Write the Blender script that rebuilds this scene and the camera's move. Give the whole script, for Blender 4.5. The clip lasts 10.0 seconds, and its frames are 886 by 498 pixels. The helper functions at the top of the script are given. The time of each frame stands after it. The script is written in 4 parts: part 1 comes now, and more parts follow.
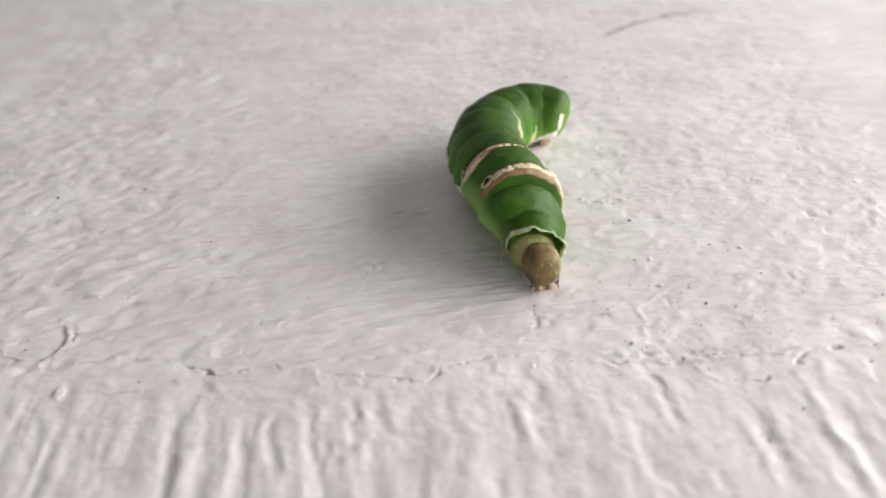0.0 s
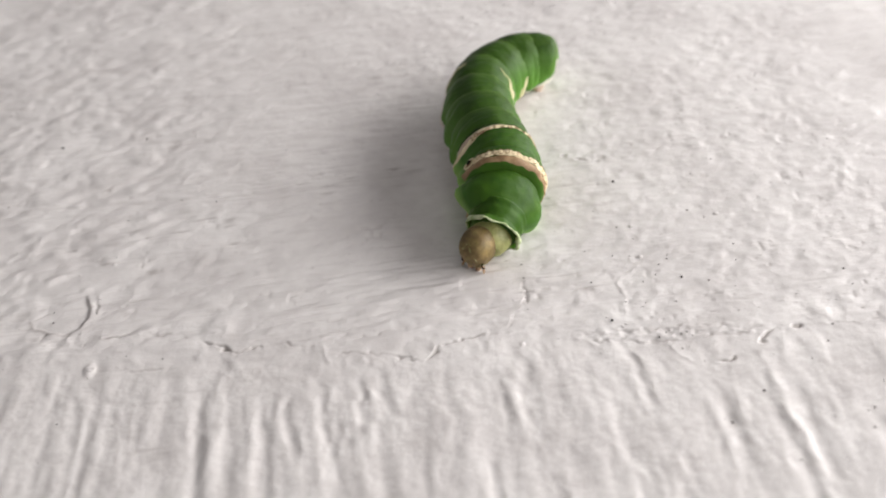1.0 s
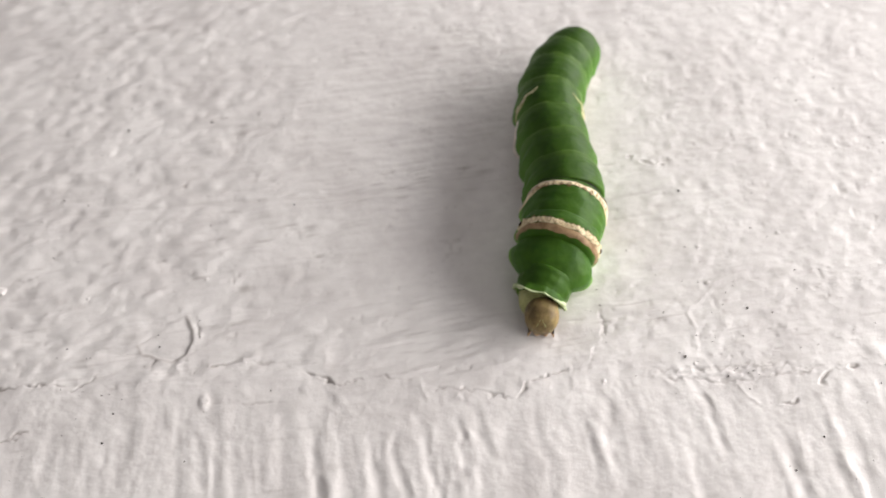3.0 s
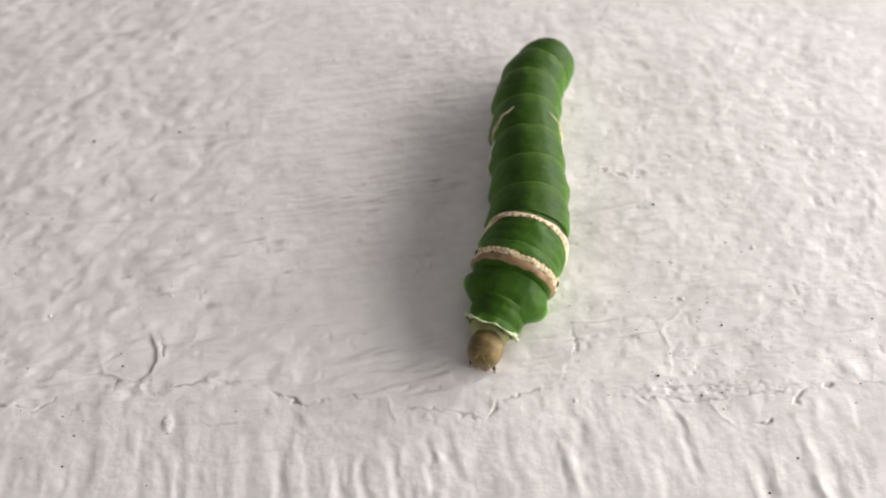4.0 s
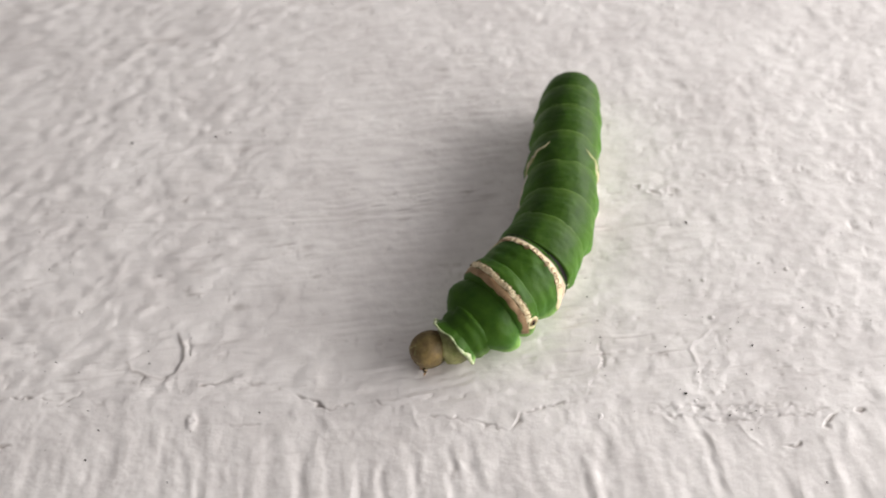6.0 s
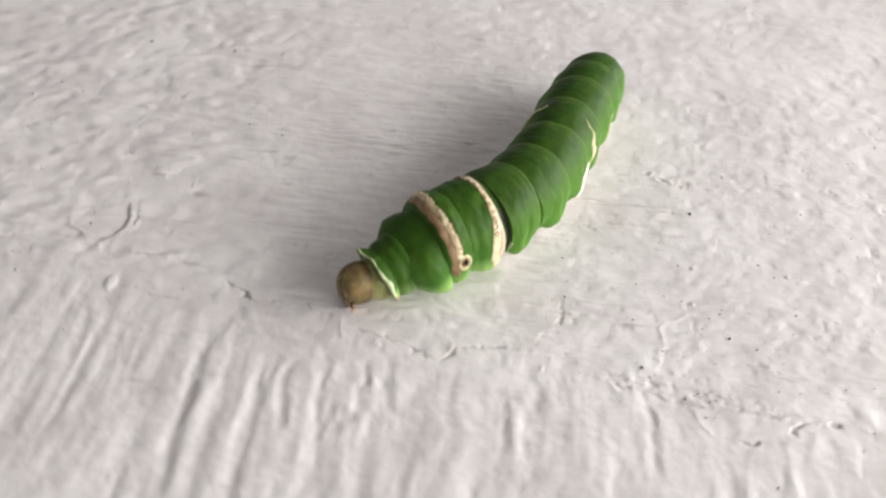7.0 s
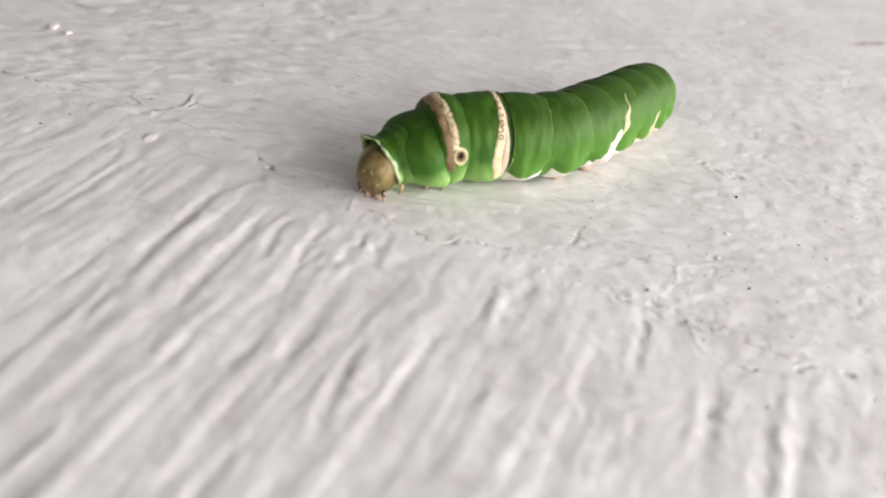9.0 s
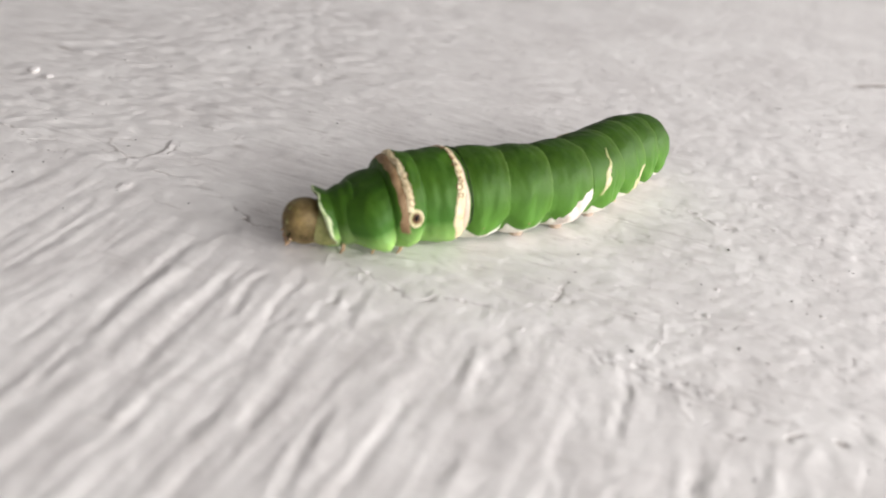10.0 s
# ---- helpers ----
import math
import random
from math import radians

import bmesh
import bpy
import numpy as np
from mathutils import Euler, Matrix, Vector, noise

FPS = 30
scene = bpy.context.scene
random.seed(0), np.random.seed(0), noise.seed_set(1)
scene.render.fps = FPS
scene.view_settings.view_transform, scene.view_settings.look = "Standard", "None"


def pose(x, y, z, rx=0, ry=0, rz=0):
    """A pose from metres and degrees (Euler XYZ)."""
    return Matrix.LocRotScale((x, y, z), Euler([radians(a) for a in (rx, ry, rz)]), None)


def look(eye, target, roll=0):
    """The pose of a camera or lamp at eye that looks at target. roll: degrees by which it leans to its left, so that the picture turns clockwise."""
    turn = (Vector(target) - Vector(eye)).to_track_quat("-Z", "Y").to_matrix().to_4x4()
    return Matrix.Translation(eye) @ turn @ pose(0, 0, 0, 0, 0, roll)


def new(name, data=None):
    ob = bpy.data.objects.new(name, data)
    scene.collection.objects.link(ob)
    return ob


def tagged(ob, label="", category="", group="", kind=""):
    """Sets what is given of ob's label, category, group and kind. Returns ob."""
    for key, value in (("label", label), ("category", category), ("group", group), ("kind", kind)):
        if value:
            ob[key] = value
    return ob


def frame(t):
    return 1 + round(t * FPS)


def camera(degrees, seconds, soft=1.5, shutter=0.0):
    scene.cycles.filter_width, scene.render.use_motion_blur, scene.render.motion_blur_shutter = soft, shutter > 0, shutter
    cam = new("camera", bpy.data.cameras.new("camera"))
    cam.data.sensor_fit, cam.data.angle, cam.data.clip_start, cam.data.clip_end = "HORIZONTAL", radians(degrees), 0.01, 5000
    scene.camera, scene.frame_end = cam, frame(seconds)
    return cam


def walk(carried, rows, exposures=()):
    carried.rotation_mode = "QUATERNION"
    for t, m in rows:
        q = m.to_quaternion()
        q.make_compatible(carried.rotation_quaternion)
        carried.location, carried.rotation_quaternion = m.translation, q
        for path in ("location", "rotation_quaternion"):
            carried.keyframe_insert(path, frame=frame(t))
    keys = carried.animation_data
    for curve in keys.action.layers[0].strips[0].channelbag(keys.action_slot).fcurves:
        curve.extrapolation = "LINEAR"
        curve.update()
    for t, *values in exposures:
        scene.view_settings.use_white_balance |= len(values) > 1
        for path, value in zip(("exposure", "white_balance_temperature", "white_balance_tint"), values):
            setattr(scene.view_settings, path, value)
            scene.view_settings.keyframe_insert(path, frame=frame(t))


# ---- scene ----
MM = 0.001

# ---------------------------------------------------------------- camera
cam = camera(47.92, 10.0, soft=1.9, shutter=0.4)
cam.data.dof.use_dof = True
cam.data.dof.focus_distance = 0.106
cam.data.dof.aperture_fstop = 25.0
# seconds, place in millimetres, yaw, pitch, roll in degrees
ROWS = [
    (0.0, -0.69, -76.51, 53.02, 0.11, -29.41, -5.43),
    (0.5, -0.38, -76.21, 55.52, 0.04, -30.67, -5.64),
    (1.0, -0.41, -73.97, 69.17, 0.16, -39.20, -6.09),
    (1.5, -4.20, -61.27, 83.40, 0.87, -46.02, -6.34),
    (2.0, -9.44, -48.72, 90.25, 0.16, -49.88, -6.12),
    (2.5, -12.38, -55.97, 91.08, -0.66, -52.13, -5.14),
    (2.7, -11.13, -56.91, 93.38, -0.51, -52.48, -5.51),
    (3.8, -9.04, -53.90, 94.91, -1.24, -53.29, -5.12),
    (4.0, -7.94, -53.45, 94.01, -1.77, -53.27, -4.71),
    (4.5, -6.91, -56.75, 93.81, -1.01, -53.21, -5.30),
    (5.0, -8.52, -54.75, 96.38, -0.71, -53.10, -5.77),
    (5.5, -9.69, -53.60, 95.55, -0.16, -52.77, -5.88),
    (5.7, -9.47, -53.51, 94.31, 0.43, -52.46, -5.91),
    (6.8, 2.03, -63.80, 78.38, 5.77, -45.57, 0.72),
    (7.0, 4.74, -65.43, 71.04, 7.85, -43.39, 2.69),
    (7.5, 13.13, -74.87, 61.11, 12.64, -38.01, 6.20),
    (8.0, 17.62, -74.50, 54.64, 16.71, -33.87, 7.27),
    (8.5, 19.96, -76.75, 49.82, 18.22, -31.77, 7.33),
    (9.0, 21.59, -78.63, 46.37, 18.58, -31.31, 7.22),
    (9.5, 22.29, -74.86, 47.90, 18.73, -30.47, 7.27),
    (10.0, 22.56, -73.95, 47.08, 19.42, -29.71, 7.06),
]
walk(cam, [(t, pose(x * MM, y * MM, z * MM, 0, 0, yaw) @ pose(0, 0, 0, 90 + pitch) @ pose(0, 0, 0, 0, 0, roll))
           for t, x, y, z, yaw, pitch, roll in ROWS],
     exposures=((0.0, 0.0, 6430, 13), (1.4, 0.0, 6450, 13), (2.0, 0.17, 6500, 13), (2.6, 0.17, 6500, 13), (3.8, 0.03, 6500, 13), (5.7, 0.0, 6500, 13), (7.0, 0.02, 6440, 13), (8.0, 0.02, 6390, 12), (10.0, 0.02, 6390, 12)))

# ---------------------------------------------------------------- light
SUN_AZIMUTH, SUN_HEIGHT = 8.0, 38.0  # degrees from +x towards +y, and above the board
world = bpy.data.worlds.new("daylight")
scene.world = world
world.use_nodes = True
sky = world.node_tree.nodes.new("ShaderNodeTexSky")
sky.sky_type, sky.sun_disc = "NISHITA", False
sky.sun_elevation, sky.sun_rotation = radians(SUN_HEIGHT), radians(90 - SUN_AZIMUTH)
sky.air_density, sky.dust_density, sky.ozone_density = 0.7, 8.0, 0.3
back = world.node_tree.nodes["Background"]
back.inputs["Strength"].default_value = 0.138
haze = world.node_tree.nodes.new("ShaderNodeHueSaturation")  # a thin overcast takes most of the blue away
haze.inputs["Saturation"].default_value = 0.06
world.node_tree.links.new(sky.outputs["Color"], haze.inputs["Color"])
warm = world.node_tree.nodes.new("ShaderNodeMix")  # a slight warm tint on the sky light
warm.data_type, warm.blend_type = "RGBA", "MULTIPLY"
warm.inputs[0].default_value, warm.inputs[7].default_value = 1.0, (1.0, 0.96, 0.945, 1)
world.node_tree.links.new(haze.outputs["Color"], warm.inputs[6])
world.node_tree.links.new(warm.outputs[2], back.inputs["Color"])
# lamp for the soft daylight from the right; its wall opening is added
OPENING_X, OPENING_LOW, OPENING_HIGH, OPENING_HALF, OPENING_Y = 0.36, 0.02, 0.25, 0.42, 0.03
side_light = new("side_light", bpy.data.lights.new("side_light", "AREA"))
side_light.data.shape, side_light.data.size, side_light.data.size_y = "RECTANGLE", 2 * OPENING_HALF, OPENING_HIGH - OPENING_LOW
side_light.data.energy, side_light.data.color = 4.02, (1.0, 0.992, 0.98)
side_light.matrix_world = look((OPENING_X - 0.01, OPENING_Y, (OPENING_LOW + OPENING_HIGH) / 2), (-1, OPENING_Y, (OPENING_LOW + OPENING_HIGH) / 2))
scene.view_settings.exposure = 0.0


# ---------------------------------------------------------------- materials
def shader(name, colour, rough=0.5, **more):
    m = bpy.data.materials.new(name)
    m.use_nodes = True
    b = m.node_tree.nodes["Principled BSDF"]
    b.inputs["Base Color"].default_value = (*colour, 1)
    b.inputs["Roughness"].default_value = rough
    for key, value in more.items():
        b.inputs[key.replace("_", " ")].default_value = value
    return m


def node(m, kind, **values):
    n = m.node_tree.nodes.new(kind)
    for key, value in values.items():
        n.inputs[key.replace("_", " ")].default_value = value
    return n


def wire(m, a, out, b, into):
    m.node_tree.links.new(a.outputs[out], b.inputs[into])


def mottled(name, dark, light, scale, rough=0.5, bump=0.0, bump_scale=None, stretch=(1, 1, 1), subsurface=0.0, specular=0.5, detail=3.0):
    """A surface of two tones mixed by noise at two scales, with a fine relief; scales are per metre."""
    m = shader(name, light, rough)
    b = m.node_tree.nodes["Principled BSDF"]
    b.inputs["Specular IOR Level"].default_value = specular
    if subsurface:
        b.inputs["Subsurface Weight"].default_value = subsurface
        b.inputs["Subsurface Radius"].default_value = (0.35, 0.6, 0.2)
        b.inputs["Subsurface Scale"].default_value = 0.001
    place = node(m, "ShaderNodeTexCoord")
    fit = node(m, "ShaderNodeMapping", Scale=stretch)
    wire(m, place, "Object", fit, "Vector")
    coarse = node(m, "ShaderNodeTexNoise", Scale=scale, Detail=3.0)
    fine = node(m, "ShaderNodeTexNoise", Scale=scale * 6, Detail=4.0)
    both = m.node_tree.nodes.new("ShaderNodeMath")
    both.operation = "MULTIPLY_ADD"
    both.inputs[1].default_value = 0.45
    ramp = node(m, "ShaderNodeValToRGB")
    ramp.color_ramp.elements[0].position, ramp.color_ramp.elements[1].position = 0.5, 0.95
    ramp.color_ramp.elements[0].color, ramp.color_ramp.elements[1].color = (*dark, 1), (*light, 1)
    for n in (coarse, fine):
        wire(m, fit, "Vector", n, "Vector")
    wire(m, fine, "Fac", both, 0)
    wire(m, coarse, "Fac", both, 2)
    wire(m, both, "Value", ramp, "Fac")
    wire(m, ramp, "Color", b, "Base Color")
    if bump:
        grain = node(m, "ShaderNodeTexNoise", Scale=bump_scale or scale * 10, Detail=detail, Roughness=0.62)
        relief = node(m, "ShaderNodeBump", Strength=1.0, Distance=bump)
        wire(m, fit, "Vector", grain, "Vector")
        wire(m, grain, "Fac", relief, "Height")
        wire(m, relief, "Normal", b, "Normal")
    return m


PAINT = mottled("white_paint", (0.625, 0.595, 0.57), (0.765, 0.74, 0.708), 90, 0.48, 0.000065, 1300, specular=0.4, detail=6.0)

# painted shade in cracks and scratches, with smudges, darkens the paint
grime_shade = node(PAINT, "ShaderNodeAttribute")
grime_shade.attribute_name = "grime_shade"
dark_mix = node(PAINT, "ShaderNodeMix")
dark_mix.data_type = "RGBA"
paint_base = PAINT.node_tree.nodes["Principled BSDF"].inputs["Base Color"]
PAINT.node_tree.links.new(paint_base.links[0].from_socket, dark_mix.inputs[6])
PAINT.node_tree.links.new(grime_shade.outputs["Fac"], dark_mix.inputs[0])
dark_mix.inputs[7].default_value = (0.17, 0.13, 0.1, 1)
PAINT.node_tree.links.new(dark_mix.outputs[2], paint_base)


def hind_margin(m, pale):
    """Each ring of skin turns paler along its hind edge."""
    b = m.node_tree.nodes["Principled BSDF"]
    was = b.inputs["Base Color"].links[0].from_socket
    place = node(m, "ShaderNodeTexCoord")
    split = node(m, "ShaderNodeSeparateXYZ")
    ramp = node(m, "ShaderNodeValToRGB")
    keys = ramp.color_ramp.elements
    keys[0].position, keys[0].color = 0.06, (0.28, 0.28, 0.28, 1)
    keys[1].position, keys[1].color = 0.34, (0, 0, 0, 1)
    keys.new(0.1).color = (0.1, 0.1, 0.1, 1)
    mix = node(m, "ShaderNodeMix")
    mix.data_type = "RGBA"
    wire(m, place, "Generated", split, "Vector")
    wire(m, split, "X", ramp, "Fac")
    m.node_tree.links.new(ramp.outputs["Color"], mix.inputs[0])
    m.node_tree.links.new(was, mix.inputs[6])
    mix.inputs[7].default_value = (*pale, 1)
    m.node_tree.links.new(mix.outputs[2], b.inputs["Base Color"])


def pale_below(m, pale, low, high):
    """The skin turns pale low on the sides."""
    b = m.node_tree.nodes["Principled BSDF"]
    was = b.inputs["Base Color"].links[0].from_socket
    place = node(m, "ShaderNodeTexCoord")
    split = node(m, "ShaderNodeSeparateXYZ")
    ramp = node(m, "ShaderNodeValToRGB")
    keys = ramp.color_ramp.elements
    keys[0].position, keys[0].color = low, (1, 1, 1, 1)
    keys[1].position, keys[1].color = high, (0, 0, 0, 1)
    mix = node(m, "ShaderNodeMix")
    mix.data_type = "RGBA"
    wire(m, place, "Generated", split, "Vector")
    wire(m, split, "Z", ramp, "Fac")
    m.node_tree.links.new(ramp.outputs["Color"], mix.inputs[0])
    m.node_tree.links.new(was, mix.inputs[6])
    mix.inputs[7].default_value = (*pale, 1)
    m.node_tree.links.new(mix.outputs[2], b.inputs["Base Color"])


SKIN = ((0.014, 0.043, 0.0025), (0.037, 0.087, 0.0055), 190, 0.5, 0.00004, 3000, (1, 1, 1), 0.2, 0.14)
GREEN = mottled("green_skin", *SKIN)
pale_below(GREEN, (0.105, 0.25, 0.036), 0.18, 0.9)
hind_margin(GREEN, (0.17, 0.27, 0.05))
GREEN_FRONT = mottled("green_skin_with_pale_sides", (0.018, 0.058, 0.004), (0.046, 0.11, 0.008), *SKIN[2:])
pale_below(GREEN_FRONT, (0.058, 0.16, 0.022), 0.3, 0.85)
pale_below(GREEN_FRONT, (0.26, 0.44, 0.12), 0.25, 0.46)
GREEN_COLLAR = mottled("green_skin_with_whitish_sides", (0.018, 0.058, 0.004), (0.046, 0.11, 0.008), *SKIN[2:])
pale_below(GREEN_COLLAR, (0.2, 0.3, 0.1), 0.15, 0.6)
PALE_GREEN = mottled("pale_green_skin", (0.2, 0.36, 0.09), (0.33, 0.5, 0.17), 500, 0.5, 0.00003, 6000, subsurface=0.2, specular=0.3)
CREAM = mottled("cream_skin", (0.56, 0.44, 0.24), (0.86, 0.77, 0.52), 900, 0.5, 0.00003, 6000, specular=0.3)
WHITE = mottled("white_skin", (0.6, 0.55, 0.46), (0.85, 0.82, 0.74), 900, 0.5, 0.00003, 6000, specular=0.3)
BROWN = mottled("brown_skin", (0.16, 0.09, 0.04), (0.35, 0.235, 0.125), 800, 0.55, 0.00003, 6000, specular=0.3)
UMBER = mottled("umber_skin", (0.16, 0.085, 0.04), (0.3, 0.17, 0.09), 900, 0.5, specular=0.3)
DARK = mottled("dark_skin", (0.005, 0.004, 0.004), (0.018, 0.014, 0.012), 1200, 0.7, specular=0.1)
OLIVE = mottled("olive_head", (0.068, 0.047, 0.016), (0.26, 0.185, 0.072), 520, 0.5, 0.00007, 2600, subsurface=0.35, specular=0.3)
NECK = mottled("olive_green_neck", (0.18, 0.19, 0.05), (0.42, 0.42, 0.17), 600, 0.45, 0.00004, 3500, subsurface=0.2)
AMBER = mottled("amber_leg", (0.34, 0.2, 0.1), (0.58, 0.42, 0.26), 1500, 0.4, subsurface=0.1)
MARBLED = mottled("cream_and_green_skin", (0.2, 0.24, 0.06), (0.68, 0.6, 0.38), 900, 0.5, 0.00003, 6000, specular=0.3)
RIM = mottled("whitish_green_skin", (0.2, 0.3, 0.09), (0.64, 0.68, 0.44), 1200, 0.5, specular=0.3)
ROSY = mottled("pinkish_white_skin", (0.5, 0.42, 0.36), (0.8, 0.74, 0.66), 1300, 0.5, 0.00004, 5000, specular=0.3)
PINK = mottled("pink_skin", (0.42, 0.31, 0.22), (0.62, 0.5, 0.38), 800, 0.5, 0.00003, 5000, subsurface=0.2)
DIRT = mottled("dirt_shade", (0.012, 0.01, 0.008), (0.05, 0.04, 0.03), 3000, 0.9)
GRIT = mottled("grit", (0.06, 0.05, 0.045), (0.3, 0.27, 0.25), 900, 0.9)


# ---------------------------------------------------------------- the painted board
def lattice(rng, x, y, sx, sy, angle=0.0):
    """Smooth value noise in -1..1 with cells of sx by sy millimetres, turned by an angle."""
    c, s = math.cos(radians(angle)), math.sin(radians(angle))
    u, v = (c * x + s * y) / sx + 1000.37, (-s * x + c * y) / sy + 1000.71
    table = rng.uniform(-1, 1, (256, 256))
    i, j = np.floor(u).astype(int), np.floor(v).astype(int)
    fu, fv = u - i, v - j
    fu, fv = fu * fu * fu * (fu * (fu * 6 - 15) + 10), fv * fv * fv * (fv * (fv * 6 - 15) + 10)
    g = lambda a, b: table[a % 256, b % 256]
    return (g(i, j) * (1 - fu) * (1 - fv) + g(i + 1, j) * fu * (1 - fv) + g(i, j + 1) * (1 - fu) * fv + g(i + 1, j + 1) * fu * fv)


def from_path(x, y, path):
    """The distance from a broken line, and how far along it, in 0..1, the nearest place lies."""
    best, along = np.full(x.shape, 1e9), np.zeros(x.shape)
    side = np.zeros(x.shape)
    n = len(path) - 1
    for k in range(n):
        (ax, ay), (bx, by) = path[k], path[k + 1]
        dx, dy = bx - ax, by - ay
        u = np.clip(((x - ax) * dx + (y - ay) * dy) / (dx * dx + dy * dy), 0, 1)
        d = np.hypot(x - ax - u * dx, y - ay - u * dy)
        near = d < best
        best, along = np.where(near, d, best), np.where(near, (k + u) / n, along)
        side = np.where(near, np.sign(dx * (y - ay) - dy * (x - ax)), side)
    return best, along, side


# where the paint has cracked along the joint of the two timbers: how strongly, then the way, millimetres
CRACKS = []


def crack(strong, *path):
    CRACKS.append((strong, path))


crack(0.8, (-70, 2.5), (-62, 2.2), (-55.8, 1.9), (-53.4, 1.7), (-51.5, 1.0), (-50.3, 1.6), (-48.8, 2.4))
crack(0.5, (-43.0, 3.1), (-42.5, 3.7))
crack(0.35, (-38.6, 9.0), (-37.9, 7.4), (-38.1, 5.8))
crack(0.2, (-44.9, 5.7), (-43.6, 6.6), (-42.6, 7.1), (-41.6, 7.9))
crack(0.7, (-38.3, 1.4), (-38.1, 2.2))
crack(0.9, (-37.0, 2.2), (-35.1, 2.0), (-33.5, 2.7))
crack(0.25, (-32.3, 2.0), (-28.8, 1.3), (-26.4, 0.6))
crack(1.0, (-26.0, 0.2), (-24.9, -0.3), (-23.3, -1.3), (-21.6, -2.0), (-20.2, -1.5), (-18.3, -1.1))
crack(0.4, (-17.5, -1.4), (-15.6, -1.9), (-13.9, -2.3))
crack(0.4, (-12.6, -3.9), (-9.2, -4.0), (-6.5, -4.9), (-3.6, -5.9))
crack(0.12, (-35.9, -2.5), (-32.1, -3.1), (-27.9, -3.2))
crack(0.45, (-3.6, -5.9), (-2.7, -5.1), (-2.1, -3.8))
crack(0.5, (-1.7, -3.8), (-0.7, -3.9), (1.0, -3.5), (2.7, -3.1), (3.7, -3.1))
crack(0.35, (4.8, -2.7), (5.5, -1.4), (7.2, 1.2), (7.4, 4.6))
crack(0.2, (10.7, -4.2), (11.6, -4.0), (14.0, -4.6), (18.8, -4.7), (22.9, -5.0), (27.6, -5.8), (29.7, -6.1))
crack(0.25, (10.6, -4.9), (13.8, -5.5), (16.9, -6.1), (22.4, -6.8), (24.9, -6.5), (27.8, -6.3), (29.5, -6.0))
crack(0.55, (24.0, -9.9), (25.8, -9.3))
crack(1.0, (28.6, -8.5), (29.4, -7.0), (30.2, -6.5))
crack(0.7, (30.2, -6.5), (31.1, -6.9), (31.9, -6.3), (33.1, -6.3))
crack(0.4, (34.1, -5.9), (35.4, -6.8), (37.9, -6.6), (41.0, -6.7), (60, -8))
crack(0.6, (-60.5, -4.6), (-58, -4.2), (-55.8, -3.7))
crack(0.5, (-42.2, 29.0), (-39.0, 30.3))
crack(0.4, (-17.2, 27.4), (-14.2, 28.2))
crack(0.45, (-44.2, 16.9), (-41.8, 17.4))
crack(0.4, (-13.2, 11.2), (-10.6, 11.6))
crack(0.3, (-61.5, 16.4), (-57.5, 17.2))

# brush strokes that stand out: depth (below nought: a ridge), width, painted shade, then the way
STROKES = []


def stroke(deep, wide, shade_in, *path):
    STROKES.append((deep, wide, shade_in, path))


stroke(0.1, 0.34, 0.1, (-63, 26.8), (-51, 26.2), (-38, 25.8), (-31, 25.2), (-20, 24.8), (-12, 24.7), (-7, 24.0))
# the dark shading of this far crack is put into its colour
stroke(0.16, 0.8, 0.85, (28.5, 84.0), (31.0, 86.6), (35.0, 89.6), (40.8, 91.7), (50.0, 93.0))
stroke(0.13, 0.62, 0.0, (-25.3, -6.5), (-25.0, -12), (-24.0, -21), (-22.4, -31), (-21.5, -39))
stroke(-0.1, 0.7, 0.0, (-23.8, -8), (-23.0, -16), (-22.2, -22), (-21.0, -30))
stroke(0.1, 0.6, 0.0, (-19.4, -10), (-18.6, -15), (-18.0, -21), (-17.6, -28))
stroke(0.13, 0.55, 0.0, (-17.0, -8.6), (-16.6, -12), (-15.4, -17))
stroke(0.13, 0.6, 0.0, (-14.0, -6.2), (-13.2, -12), (-12.4, -17), (-11.2, -23))
stroke(0.13, 0.55, 0.0, (-10.0, -6.6), (-9.2, -13.5))
stroke(0.1, 0.6, 0.0, (-8.0, -6.4), (-6.9, -13))
stroke(-0.1, 0.6, 0.0, (-11.2, -10), (-10.2, -17), (-9.5, -21))
stroke(0.1, 0.5, 0.0, (-37.2, -6), (-36.8, -13))
stroke(-0.1, 0.6, 0.0, (-39.0, -5), (-38.2, -14))
stroke(-0.1, 0.5, 0.0, (4.1, -9), (4.3, -15))
stroke(0.08, 0.6, 0.0, (6.0, -6.5), (6.2, -14))
stroke(0.12, 0.5, 0.0, (15.6, -7.2), (16.4, -9.5), (17.0, -15.5))
stroke(0.1, 0.6, 0.0, (-15.0, -27), (-14.2, -32))
stroke(0.12, 0.6, 0.0, (-10.2, -26), (-9.9, -30.5))
stroke(0.13, 0.6, 0.0, (-7.2, -23), (-7.0, -27.5))
stroke(0.13, 0.6, 0.0, (-3.2, -22), (-2.3, -28), (-1.0, -34))
stroke(-0.1, 0.7, 0.0, (-1.6, -23), (-0.6, -29))
stroke(0.11, 0.6, 0.0, (-5.2, -36), (-5.0, -43))
stroke(0.1, 0.7, 0.0, (12.3, -23), (12.0, -33))
stroke(0.11, 0.6, 0.0, (23.2, -13.2), (23.5, -23))
stroke(0.07, 0.6, 0.0, (26.8, -12), (27.6, -23), (28, -30))
stroke(-0.09, 0.55, 0.0, (28.1, -11), (28.6, -18), (29.0, -25))
stroke(0.08, 0.6, 0.0, (29.9, -12.6), (30.2, -21.5))

RIDGES = []


def ridge(*path):
    RIDGES.append(path)


